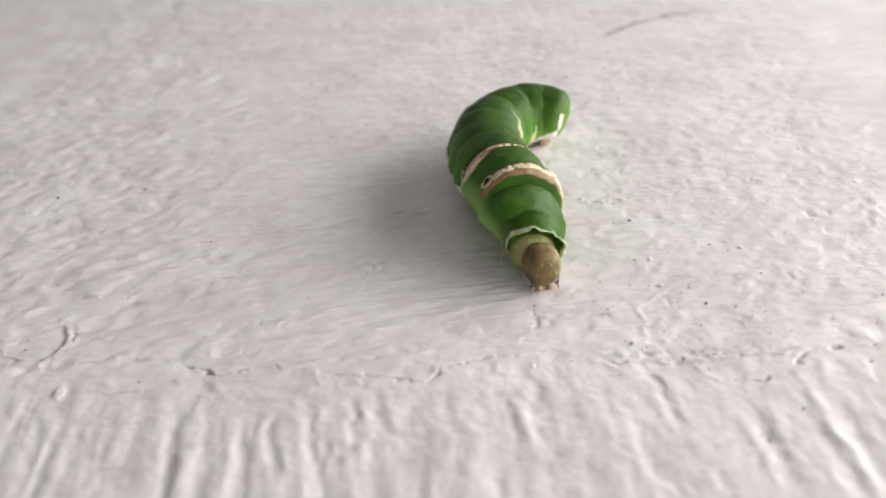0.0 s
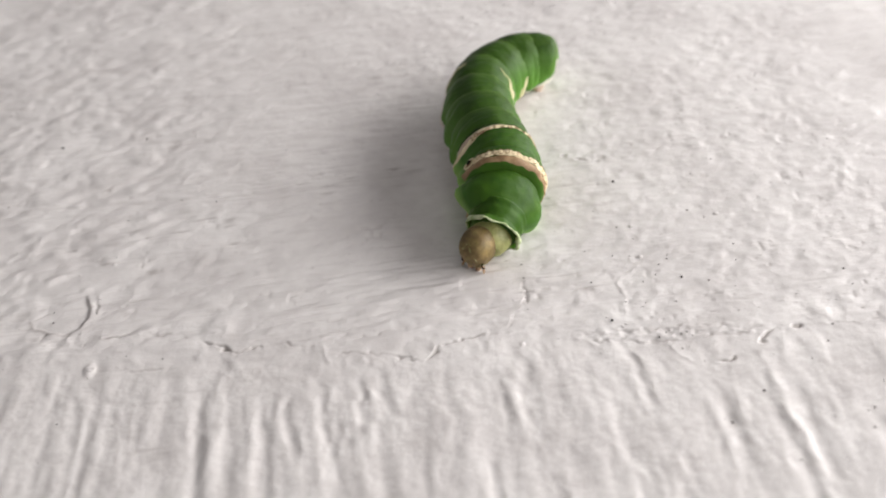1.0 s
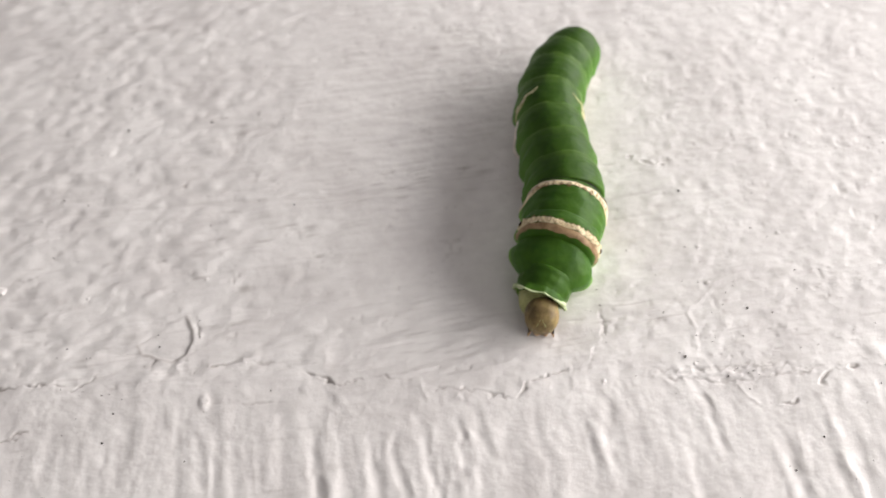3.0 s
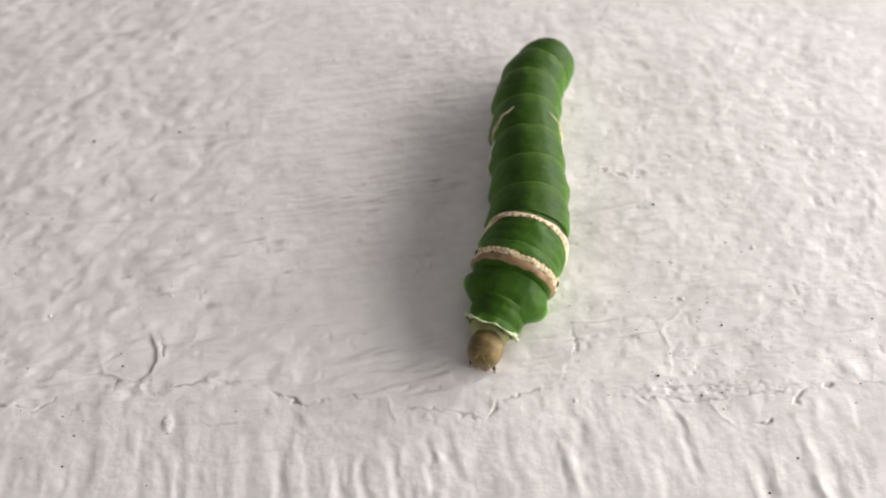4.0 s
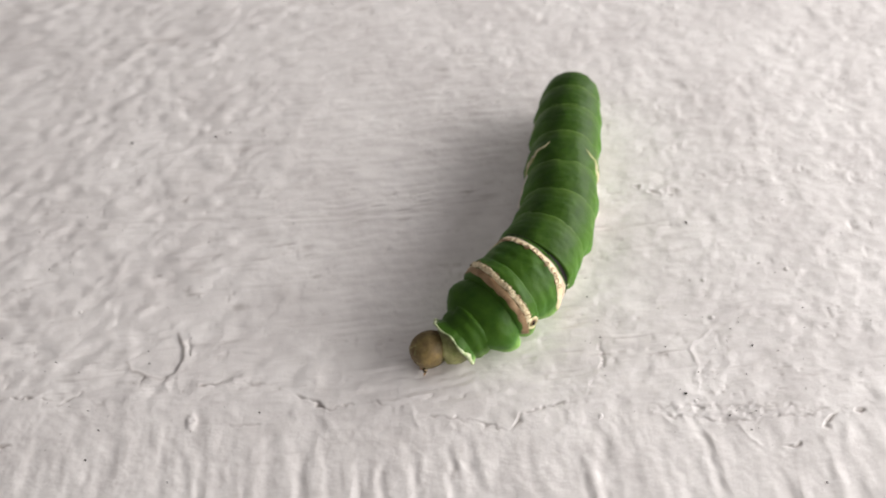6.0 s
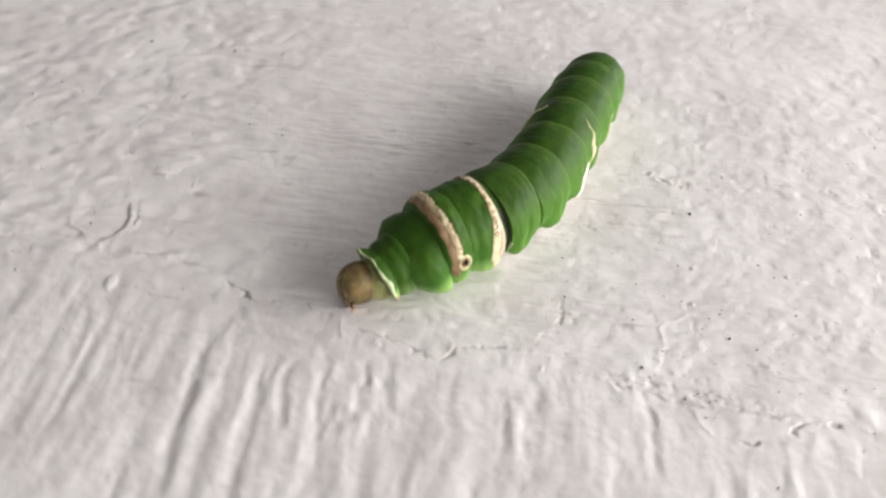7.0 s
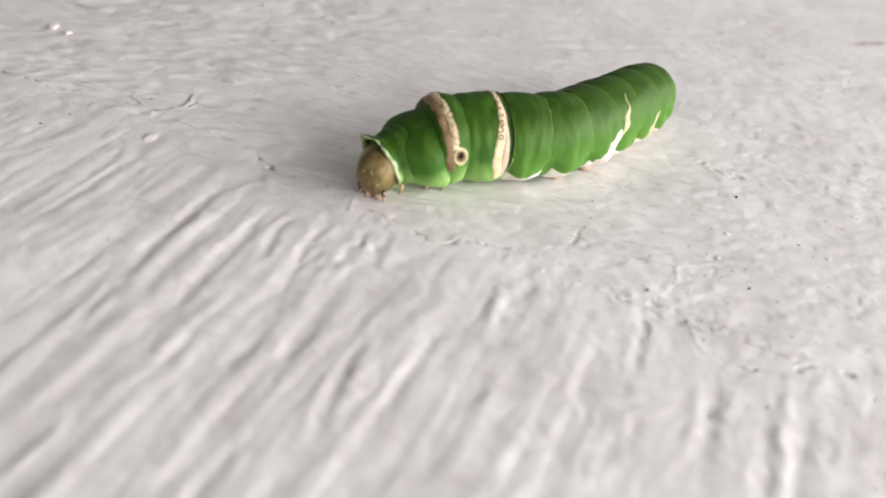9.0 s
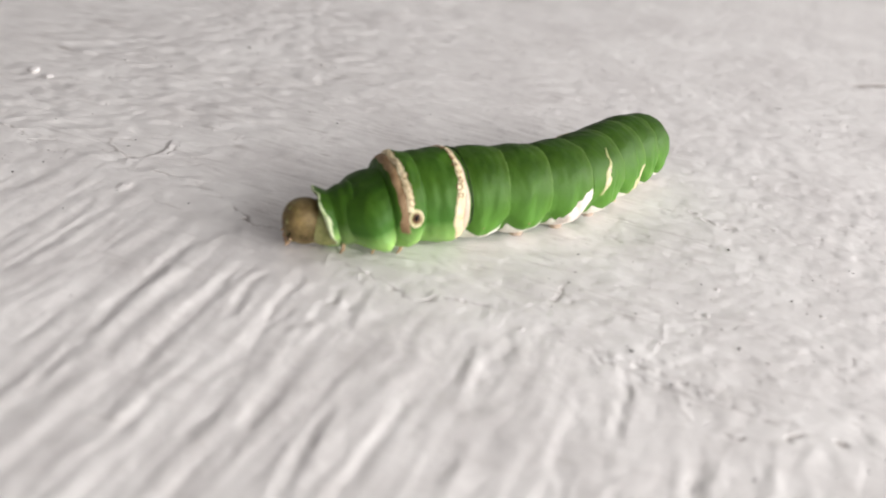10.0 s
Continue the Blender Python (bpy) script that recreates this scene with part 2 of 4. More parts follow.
ridge((19.0, 5.8), (19.3, 4.4), (18.2, 3.5), (17.0, 2.6), (17.1, 0.1), (16.9, -2.1), (16.2, -3.9))
ridge((10.7, -4.2), (10.4, -4.6), (11.2, -5.1), (12.4, -5.3), (13.5, -6.8))
ridge((14.3, -5.1), (14.8, -6.5))
ridge((15.6, -5.4), (16.3, -6.6))
ridge((19.4, -6.6), (20.3, -7.6), (20.9, -8.6), (21.8, -9.8))
ridge((-13.5, -2.1), (-13.2, -3.7), (-12.7, -4.8))
ridge((-9.8, -4.6), (-9.2, -5.6))
ridge((-40.2, 2.8), (-39.7, 1.6))
ridge((-33.2, 2.5), (-32.2, 2.2))
ridge((-37.1, -1.4), (-37.2, -2.5), (-36.4, -3.4))
ridge((31.0, -5.9), (33.5, -5.8))
ridge((-58.5, -3.6), (-56.4, -3.2))
DENTS = ((15.2, 26.2, 0.45, 0.1), (17.0, 25.0, 0.75, 0.09), (18.8, 24.4, 0.4, 0.07))
CHIP_EDGE = ((-44.9, 5.7), (-44.4, 4.7), (-42.7, 3.9), (-40.9, 3.3), (-39.3, 3.9), (-38.7, 5.4), (-38.9, 7.3), (-39.6, 9.1))
CHIP_TOP = ((-39.6, 9.1), (-40.8, 8.7), (-41.9, 7.4), (-42.8, 7.0), (-44.9, 5.7))


def inside(x, y, loop):
    """Whether places lie within a closed broken line."""
    within = np.zeros(x.shape, bool)
    for (ax, ay), (bx, by) in zip(loop, loop[1:] + loop[:1]):
        if ay != by:
            within ^= ((ay > y) != (by > y)) & (x < (bx - ax) * (y - ay) / (by - ay) + ax)
    return within


def close_to(x, y, path, reach):
    """Which places lie in the box round a broken line."""
    px, py = [p[0] for p in path], [p[1] for p in path]
    return (x > min(px) - reach) & (x < max(px) + reach) & (y > min(py) - reach) & (y < max(py) + reach)


def relief(x, y, dirt_shade=None):
    """The height of the paint, in millimetres; where an array for dark tone is given, painted shade in cracks,
    scratches and the chip, and faint smudges, are added to it.
    """
    rng = np.random.default_rng(7)
    n = lambda sx, sy, angle=0.0: lattice(rng, x, y, sx, sy, angle)
    joint = -3.2 - 0.085 * x + 1.2 * n(9, 9) + 0.5 * n(3, 3)
    front = 1 / (1 + np.exp((y - joint) / 0.5))
    # rail: calm dragged streaks in the middle, slanting lumps on one side, round pebbly paint on the other
    rough = 1 / (1 + np.exp(-(x + 0.35 * y - 14) / 7))
    lumps = 1 / (1 + np.exp((x + 26 + 3 * n(14, 14)) / 5))
    wx, wy = 0.55 * n(4, 3), 0.3 * n(4, 2.4)
    m = lambda sx, sy, angle=0.0: lattice(rng, x + wx, y + wy, sx, sy, angle)
    rail = 0.055 * m(6.5, 1.3, 3) + 0.05 * m(3.0, 0.85, 5) + 0.05 * m(3.6, 0.5, 3) + 0.026 * m(1.5, 0.5, 2)
    rail += lumps * (0.09 * m(2.6, 1.4, 22) + 0.055 * m(1.4, 0.9, 16))
    rail = rail * (1 - 0.7 * rough) + (0.024 + 0.034 * rough) * m(1.9, 1.5, 12) + (0.02 + 0.015 * rough) * m(0.95, 0.8) + 0.013 * m(0.55, 0.45, 8)
    bare = np.clip(0.35 + 0.9 * n(11, 8), 0, 1)
    scratch = (1 - 0.55 * rough) * bare * np.clip(lattice(rng, x + 0.3 * wx, y + 0.5 * wy, 2.8, 0.36, 4) * (0.6 + 0.5 * n(2.5, 2)) - 0.24, 0, 1)
    rail -= 0.16 * scratch
    pits = np.clip(n(0.55, 0.42) * (0.45 + 0.75 * n(2.4, 1.9)) - 0.42, 0, 1)
    rail -= 0.12 * pits
    if dirt_shade is not None:
        # shade painted into the scratches; the pits are darkened too
        dirt_shade += (0.7 * scratch + 0.3 * pits) * (1 - 0.6 * front)
        # faint smudges
        dirt_shade += 0.12 * np.clip(m(2.2, 1.1, 5) * (0.4 + 0.6 * n(9, 7)) - 0.15, 0, 1) + 0.05 * np.clip(n(1.6, 1.3), 0, 1)
    # stile: short broken strokes along it, calmer next to the joint and in the smeared patch
    smear = np.clip(np.exp(-(((x - 19) / 7) ** 2 + ((y + 13) / 5) ** 2)) + np.exp(-(((x - 36) / 5) ** 2 + ((y + 13) / 5) ** 2)), 0, 1)
    calm = (0.12 + 0.88 / (1 + np.exp((y - joint + 6.0) / 1.3))) * (1 - 0.6 * smear) * (0.72 - 0.3 / (1 + np.exp(-(x - 5) / 3)))
    mild = lambda sx, sy, angle=0.0: lattice(rng, x + 0.18 * wx, y, sx, sy, angle)
    broken = 0.55 + 0.7 * n(2.6, 5.5)
    stile = 0.15 * mild(1.55, 34, 2) * (0.8 + 0.35 * n(4, 9)) + 0.07 * mild(0.9, 16, 1) * broken + 0.025 * mild(0.7, 5, 3)
    stile = stile * calm + (0.06 * m(1.8, 2.5) + 0.034 * m(1.0, 1.4)) * (1 - 0.35 * smear) * (1 - 0.45 * np.clip(calm, 0, 1)) + 0.016 * m(0.55, 0.75)
    h = rail * (1 - front) + (stile - 0.12) * front + 0.12 * n(30, 30)
    # the flaking strip of filler between two cracks
    strip = np.clip((x - 10.5) / 1.5, 0, 1) * np.clip((30.0 - x) / 1.5, 0, 1)
    mid = -4.4 - 0.085 * (x - 11) - 0.35 * np.exp(-((x - 21) / 5) ** 2)
    strip = strip * np.exp(-((y - mid) / 0.75) ** 4)
    h += strip * (0.04 + 0.07 * n(0.8, 0.55) + 0.06 * n(0.45, 0.4))
    # a smooth swelling beside the widest crack
    h += 0.13 * np.exp(-(((x + 24.4) / 1.6) ** 2 + ((y - 1.7) / 1.9) ** 2) ** 2)
    # a lifted flake, long and narrow
    h += 0.15 * np.exp(-(((x + 36.9) / 0.5) ** 2 + ((y + 2.3) / 1.0) ** 2) ** 2)
    jag_x, jag_y = 0.28 * n(1.1, 1.1) + 0.16 * n(0.42, 0.42), 0.34 * n(1.0, 1.0) + 0.2 * n(0.38, 0.38)
    gaps, flake, sway = n(1.1, 1.1), n(0.7, 0.7), n(2.4, 2.4)
    for deep, wide, shade_in, path in STROKES:
        k = close_to(x, y, path, 4)
        if not k.any():
            continue
        d, along, side = from_path(x[k] + 0.18 * sway[k] + 0.5 * jag_x[k], y[k] + 0.15 * sway[k], path)
        strong = np.clip(np.minimum(along, 1 - along) * 6, 0, 1) * np.clip(0.85 + 0.5 * gaps[k], 0.2, 1.2)
        h[k] -= 0.75 * deep * strong * (np.exp(-(d / wide) ** 2) - 0.4 * np.exp(-((d - 1.7 * wide) / (0.8 * wide)) ** 2))
        # the stroke's shade goes into the colour
        if dirt_shade is not None:
            dirt_shade[k] += shade_in * strong * np.exp(-(d / (0.7 * wide)) ** 2)
    for strong, path in CRACKS:
        k = close_to(x, y, path, 3)
        if not k.any():
            continue
        strong = min(1.0, 0.12 + 1.35 * strong)
        d, along, side = from_path(x[k] + jag_x[k], y[k] + jag_y[k], path)
        ends = np.clip(np.minimum(along, 1 - along) * 8, 0.15, 1)
        open_by = np.clip(0.75 + 0.9 * gaps[k], 0.05, 1) * strong * ends
        width = 0.1 + 0.08 * np.clip(gaps[k], 0, 1)
        h[k] -= 0.2 * np.exp(-(d / width) ** 2) * open_by
        # the shade in the gap is painted along the crack
        if dirt_shade is not None:
            dirt_shade[k] += 0.55 * np.exp(-(d / width) ** 2) * open_by
        h[k] += strong * ends * np.clip(0.5 + 0.8 * flake[k], 0, 1) * 0.075 * np.exp(-(d / 0.4) ** 2) * (side > 0)
    for path in RIDGES:
        k = close_to(x, y, path, 3)
        if not k.any():
            continue
        d, along, side = from_path(x[k] + jag_x[k] * 0.7, y[k] + jag_y[k] * 0.7, path)
        h[k] += 0.065 * np.clip(0.7 + 0.6 * flake[k], 0.2, 1) * np.clip(np.minimum(along, 1 - along) * 8, 0.3, 1) * np.exp(-(d / 0.2) ** 2)
    # a small wrinkle and two dents behind
    for dx, dy, wide, deep in DENTS:
        u, v = x - dx + 0.6 * jag_x, y - dy + 0.6 * jag_y
        away = np.hypot(u / wide, (v + 0.35 * u) / (0.55 * wide))
        h += deep * (0.8 * np.exp(-((away - 1.25) / 0.4) ** 2) - np.exp(-away ** 2))
        # each dent is darker in its hollow
        if dirt_shade is not None:
            dirt_shade += 0.3 * np.exp(-away ** 2)
    # a thumbnail of lost paint: a shallow hollow, deepest at its front and right-hand wall
    loop = list(CHIP_EDGE) + list(CHIP_TOP[1:-1])
    jx, jy = x + 0.22 * jag_x, y + 0.22 * jag_y
    edge, along, side = from_path(jx, jy, CHIP_EDGE)
    top, _, _ = from_path(jx, jy, CHIP_TOP)
    within = inside(jx, jy, loop)
    wall = np.clip(along * 1.8 - 0.1, 0.75, 1)
    h = np.where(within, h * 0.45 - np.clip(edge / 0.25, 0, 1) * wall * (0.04 + 0.09 * np.exp(-(edge / 1.0) ** 2)) * np.clip(top / 0.8, 0, 1), h + 0.02 * np.exp(-(edge / 0.5) ** 2) * wall)
    # the shade of the hollow's wall is painted along its edge
    if dirt_shade is not None:
        dirt_shade += 0.55 * np.clip(along * 2.2 - 0.1, 0.85, 1) * np.exp(-(edge / 0.16) ** 2) * np.clip(0.8 + 0.4 * gaps, 0.4, 1)
    return h


def steps(low, high, pitch, end, growth):
    """Grid lines: even between low and high, ever wider out to end on both sides."""
    inner = list(np.arange(low, high + pitch / 2, pitch))
    out, at, gap = [], inner[-1], pitch
    while at < end:
        gap *= growth
        at += gap
        out.append(at)
    left, at, gap = [], inner[0], pitch
    while at > -end:
        gap *= growth
        at -= gap
        left.append(at)
    return np.array(left[::-1] + inner + out)


def denser(lines, low, high, pitch):
    """The same grid lines, drawn closer between low and high."""
    return np.concatenate([lines[lines < low - pitch / 2], np.arange(low, high + pitch / 2, pitch), lines[lines > high + pitch / 2]])


THICK = 0.032


def grid_mesh(name, xs, ys, z_of, material):
    gx, gy = np.meshgrid(xs, ys)
    dirt_shade = np.zeros(gx.shape)
    verts = np.stack([gx, gy, z_of(gx, gy, dirt_shade)], -1).reshape(-1, 3) * MM
    w, hgt = len(xs), len(ys)
    i = (np.arange(hgt - 1)[:, None] * w + np.arange(w - 1)).ravel()
    faces = np.stack([i, i + 1, i + w + 1, i + w], 1)
    # the sides, down to the underside
    rim = np.concatenate([np.arange(w), np.arange(1, hgt) * w + w - 1, (hgt - 1) * w + np.arange(w - 2, -1, -1), np.arange(hgt - 2, 0, -1) * w])
    below = verts[rim].copy()
    below[:, 2] = -THICK
    k = len(verts) + np.arange(len(rim))
    faces = np.concatenate([faces, np.stack([rim, k, np.roll(k, -1), np.roll(rim, -1)], 1)])
    verts = np.concatenate([verts, below])
    me = bpy.data.meshes.new(name)
    me.from_pydata(verts.tolist(), [], faces.tolist())
    me.polygons.foreach_set("use_smooth", np.ones(len(faces), bool))
    me.attributes.new("grime_shade", "FLOAT", "POINT").data.foreach_set("value", np.concatenate([np.clip(dirt_shade, 0, 0.8).ravel(), np.zeros(len(rim))]).astype(np.float32))
    me.materials.append(material)
    me.update()
    return new(name, me)


board = grid_mesh("board", steps(-60, 50, 0.16, 480, 1.06), denser(denser(steps(-40, 94, 0.24, 640, 1.05), -10.5, 9.5, 0.12), 23.4, 28.0, 0.12), relief, PAINT)
tagged(board, "white painted timber board with brush marks and cracked paint", "board", kind="structure")


# unseen grey sheet, added to close off the sky below the board
bm = bmesh.new()
bmesh.ops.create_grid(bm, x_segments=8, y_segments=8, size=30)
me = bpy.data.meshes.new("ground")
bm.to_mesh(me)
bm.free()
me.materials.append(mottled("plain_grey", (0.2, 0.19, 0.18), (0.34, 0.33, 0.31), 6, 0.85, 0.0008, 150))
ground = tagged(new("ground", me), "added plain grey sheet under the painted board, out of view", "ground", kind="structure")
ground.location = (0, 0, -THICK)


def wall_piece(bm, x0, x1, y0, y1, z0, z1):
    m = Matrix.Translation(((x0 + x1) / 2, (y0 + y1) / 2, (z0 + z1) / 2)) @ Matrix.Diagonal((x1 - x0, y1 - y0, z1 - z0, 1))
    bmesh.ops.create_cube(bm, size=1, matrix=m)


# unseen wall, added to hold the opening round the lamp
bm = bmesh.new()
for y0, y1, z0, z1 in ((-0.6, 0.6, -0.001, OPENING_LOW), (-0.6, 0.6, OPENING_HIGH, 0.9),
                       (-0.6, OPENING_Y - OPENING_HALF, OPENING_LOW, OPENING_HIGH), (OPENING_Y + OPENING_HALF, 0.6, OPENING_LOW, OPENING_HIGH)):
    wall_piece(bm, OPENING_X, OPENING_X + 0.1, y0, y1, z0, z1)
me = bpy.data.meshes.new("added_wall_east")
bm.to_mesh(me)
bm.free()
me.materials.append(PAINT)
tagged(new("added_wall_east", me), "added plain white wall, out of view, with an opening for the side light", "wall", kind="structure")


# ---------------------------------------------------------------- caterpillar
def part(name, verts, faces, material, parent, label="", smooth=True):
    me = bpy.data.meshes.new(name)
    me.from_pydata([tuple(v) for v in verts], [], faces)
    me.polygons.foreach_set("use_smooth", np.full(len(faces), smooth))
    me.materials.append(material)
    me.update()
    ob = new(name, me)
    ob.parent = parent
    return tagged(ob, label)


def tube_faces(rings, around, closed_ends=True):
    f = [(a * around + b, a * around + (b + 1) % around, (a + 1) * around + (b + 1) % around, (a + 1) * around + b)
         for a in range(rings - 1) for b in range(around)]
    if closed_ends:
        f += [tuple(range(around))[::-1], tuple((rings - 1) * around + b for b in range(around))]
    return f


class Ring:
    """The skin of one body ring: its length runs along x (head at +x), z is up."""

    def __init__(self, length, front, rear, overlap=0.45, cap=False, folds=0.0, bulge=0.0, low=0.09, sag=0.0, seed=0):
        self.length, self.front, self.rear, self.overlap, self.cap, self.folds, self.bulge = length, front, rear, overlap, cap, folds, bulge
        self.low, self.sag, self.seed = low, sag, seed

    def radius(self, s, th=0.0):
        """s runs from -1 (rear joint) to +1 (front joint), and past them into the neighbours."""
        r = self.front * (1 + s) / 2 + self.rear * (1 - s) / 2
        edge = abs(s) / (1 + self.overlap)
        if self.cap and s < 0:
            edge = 0
        if self.cap and s < 0:
            return r * 1.03
        if self.seed == 3 and s < -0.9 or self.seed == 4 and s > 0.85:
            lip = min(1, max(0, (-s - 1.0) / 0.14 if s < 0 else (s - 0.86) / 0.12))
            return r * (1.018 - (0.16 if s < 0 else 0.32) * lip ** 3)
        if self.seed < 3:
            return r * (1.035 - 0.98 * edge ** 9)
        # each ring laps with its hind edge over the next, whose fore end is drawn in
        return r * (1.03 - (0.052 - 0.016 * max(0.0, math.sin(radians(th)))) * max(0.0, (s - 0.1) / 0.9) ** 2 - 0.026 * max(0.0, (-s - 0.25) / 0.75) ** 2 - 0.13 * min(1, max(0, (-s - 1.0) / 0.14)) ** 3)

    def point(self, s, th, lift=0.0):
        """A place on the skin, in millimetres. th: 0 left, 90 top, 180 right."""
        r = self.radius(s, th)
        a = radians(th)
        y, z = math.cos(a), math.sin(a)
        inner = max(0, 1 - s * s)
        r *= 1 + self.bulge * inner * (0.1 + 0.9 * y * y if self.seed == 1 else 1)
        # plump folds low on each side, shallow wrinkles across, soft unevenness
        low = math.exp(-((z + 0.42) / 0.28) ** 2)
        r *= 1 + self.low * low * (inner - 0.45)
        r *= 1 + self.folds * math.sin((7.0 if self.seed == 0 else 4.2) * s + 0.7 + 0.8 * z) * (0.5 + 0.5 * abs(y))
        if self.seed == 1:
            r *= 1 + 0.15 * math.exp(-((s + 0.42) / 0.4) ** 2 - ((z + 0.5) / 0.3) ** 2)
        if self.seed == 2:
            r *= 1 + 0.05 * max(0.0, z) * math.exp(-((s + 0.1) / 0.55) ** 2)
        if self.seed == 3:
            r *= 1 - 0.022 * math.exp(-((s - 0.45 - 0.12 * y) / 0.2) ** 2) * (0.4 + 0.6 * abs(y))
        if self.seed > 3 and not self.cap:
            r *= 1 - 0.034 * math.exp(-((s + 0.15 + 0.25 * z) / 0.17) ** 2 - ((z + 0.05) / 0.45) ** 2) + 0.02 * math.exp(-((s - 0.3) / 0.3) ** 2 - ((z - 0.1) / 0.3) ** 2)
        spot = Vector((s * self.length * 0.5, 4.5 * y, 4.5 * z + self.seed * 9.7))
        r *= 1 + (0.032 if self.seed < 4 else 0.026) * noise.noise(spot * 0.6) + (0.02 if self.seed < 4 else 0.016) * noise.noise(spot * 1.6)
        if self.cap and s < -0.2:
            k = min(1, (-s - 0.2) / 1.6)
            r *= max(0.02, math.sqrt(max(0, 1 - k ** 4.5)))
        r += lift
        x = s * self.length / 2 - self.sag * (1 - z) * 0.5
        if self.seed == 4 and s > 0:
            x -= 0.42 * y * y * s
        if self.seed == 1 and z > 0:
            z *= 0.95 - 0.07 * inner - 0.05 * max(0.0, s)
        if z < 0:
            z *= 0.82
        return Vector((x, r * y, r * z * 1.01)) * MM

    def skin(self, name, material, parent, label="", around=72, rings=44):
        lo, hi = (-1.79 if self.cap else -1.16 if self.seed >= 3 else -1 - self.overlap), (0.97 if self.seed == 4 else 1 + self.overlap)
        verts = [self.point(lo + (hi - lo) * i / (rings - 1), 360 * j / around) for i in range(rings) for j in range(around)]
        return part(name, verts, tube_faces(rings, around), material, parent, label)

    def strip(self, name, material, parent, edge_of, th0, th1, label="", lift=0.07, n=40, across=7):
        """A raised patch of skin whose front and rear edge, in s, edge_of gives for each angle."""
        verts = []
        for i in range(n):
            th = th0 + (th1 - th0) * i / (n - 1)
            a, b = edge_of(th)
            for j in range(across):
                u = j / (across - 1)
                up = lift if 0 < j < across - 1 and 0 < i < n - 1 else -0.12
                verts.append(self.point(a + (b - a) * u, th, up))
        faces = [(i * across + j, (i + 1) * across + j, (i + 1) * across + j + 1, i * across + j + 1) for i in range(n - 1) for j in range(across - 1)]
        return part(name, verts, faces, material, parent, label)

    def ribbon(self, name, material, parent, sides_of, s0, s1, label="", lift=0.1, n=22, across=6):
        """A raised patch that runs along the ring; sides_of gives its two angles for each s."""
        verts = []
        for i in range(n):
            s = s0 + (s1 - s0) * i / (n - 1)
            a, b = sides_of(s)
            for j in range(across):
                up = lift if 0 < j < across - 1 and 0 < i < n - 1 else -0.12
                verts.append(self.point(s, a + (b - a) * j / (across - 1), up))
        faces = [(i * across + j, (i + 1) * across + j, (i + 1) * across + j + 1, i * across + j + 1) for i in range(n - 1) for j in range(across - 1)]
        return part(name, verts, faces, material, parent, label)

    def loop(self, name, material, parent, s, th, ds, dth, thick=0.09, label=""):
        """A thin raised ring lying on the skin."""
        verts, n, m = [], 16, 6
        for i in range(n):
            a = 2 * math.pi * i / n
            for j in range(m):
                b = 2 * math.pi * j / m
                k = 1 + thick * math.cos(b) / (ds * self.length / 2)
                verts.append(self.point(s + ds * math.cos(a) * k, th + dth * math.sin(a) * k, 0.07 + thick * 0.8 * math.sin(b)))
        faces = [(i * m + j, ((i + 1) % n) * m + j, ((i + 1) % n) * m + (j + 1) % m, i * m + (j + 1) % m) for i in range(n) for j in range(m)]
        return part(name, verts, faces, material, parent, label)

    def spot(self, name, material, parent, s, th, ds, dth, lift=0.1, label=""):
        verts = [self.point(s, th, lift)]
        for k in (0.55, 1.0):
            verts += [self.point(s + ds * k * math.cos(radians(a)), th + dth * k * math.sin(radians(a)), lift if k < 1 else -0.05) for a in range(0, 360, 30)]
        faces = [(0, 1 + i, 1 + (i + 1) % 12) for i in range(12)]
        faces += [(1 + i, 13 + i, 13 + (i + 1) % 12, 1 + (i + 1) % 12) for i in range(12)]
        return part(name, verts, faces, material, parent, label)


def bent_cone(points, radii, around=10):
    """A tapered tube through the given places, closed at both ends; millimetres."""
    verts = []
    for k, p in enumerate(points):
        a, b = Vector(points[max(0, k - 1)]), Vector(points[min(len(points) - 1, k + 1)])
        turn = (b - a).to_track_quat("Z", "Y")
        for j in range(around):
            t = 2 * math.pi * j / around
            verts.append((Vector(p) + turn @ Vector((radii[k] * math.cos(t), radii[k] * math.sin(t), 0))) * MM)
    return verts, tube_faces(len(points), around)


caterpillar = new("caterpillar")
tagged(caterpillar, "plump green caterpillar with brown eyespot band crawling on white paint", "caterpillar")

# name, rest length, front radius, rear radius, height of the axis at the front
BODY = [
    ("collar_segment", 2.6, 2.45, 3.1, 2.6),
    ("shoulder_segment", 4.4, 2.95, 3.6, 2.95),
    ("eyespot_segment", 2.7, 4.35, 4.5, 3.8),
    ("banded_segment", 4.2, 4.55, 4.6, 3.95),
    ("body_segment", 4.5, 4.5, 4.4, 4.0),
    ("body_segment", 4.3, 4.4, 4.28, 4.0),
    ("body_segment", 4.4, 4.28, 4.18, 4.0),
    ("body_segment", 4.7, 4.18, 4.08, 4.0),
    ("body_segment", 4.6, 4.08, 3.97, 3.95),
    ("body_segment", 3.5, 3.97, 3.78, 3.9),
    ("tail_segment", 3.0, 3.78, 3.3, 3.8),
]
HIGH = [b[4] for b in BODY] + [3.6]
SHAPES, SEGMENTS = [], []
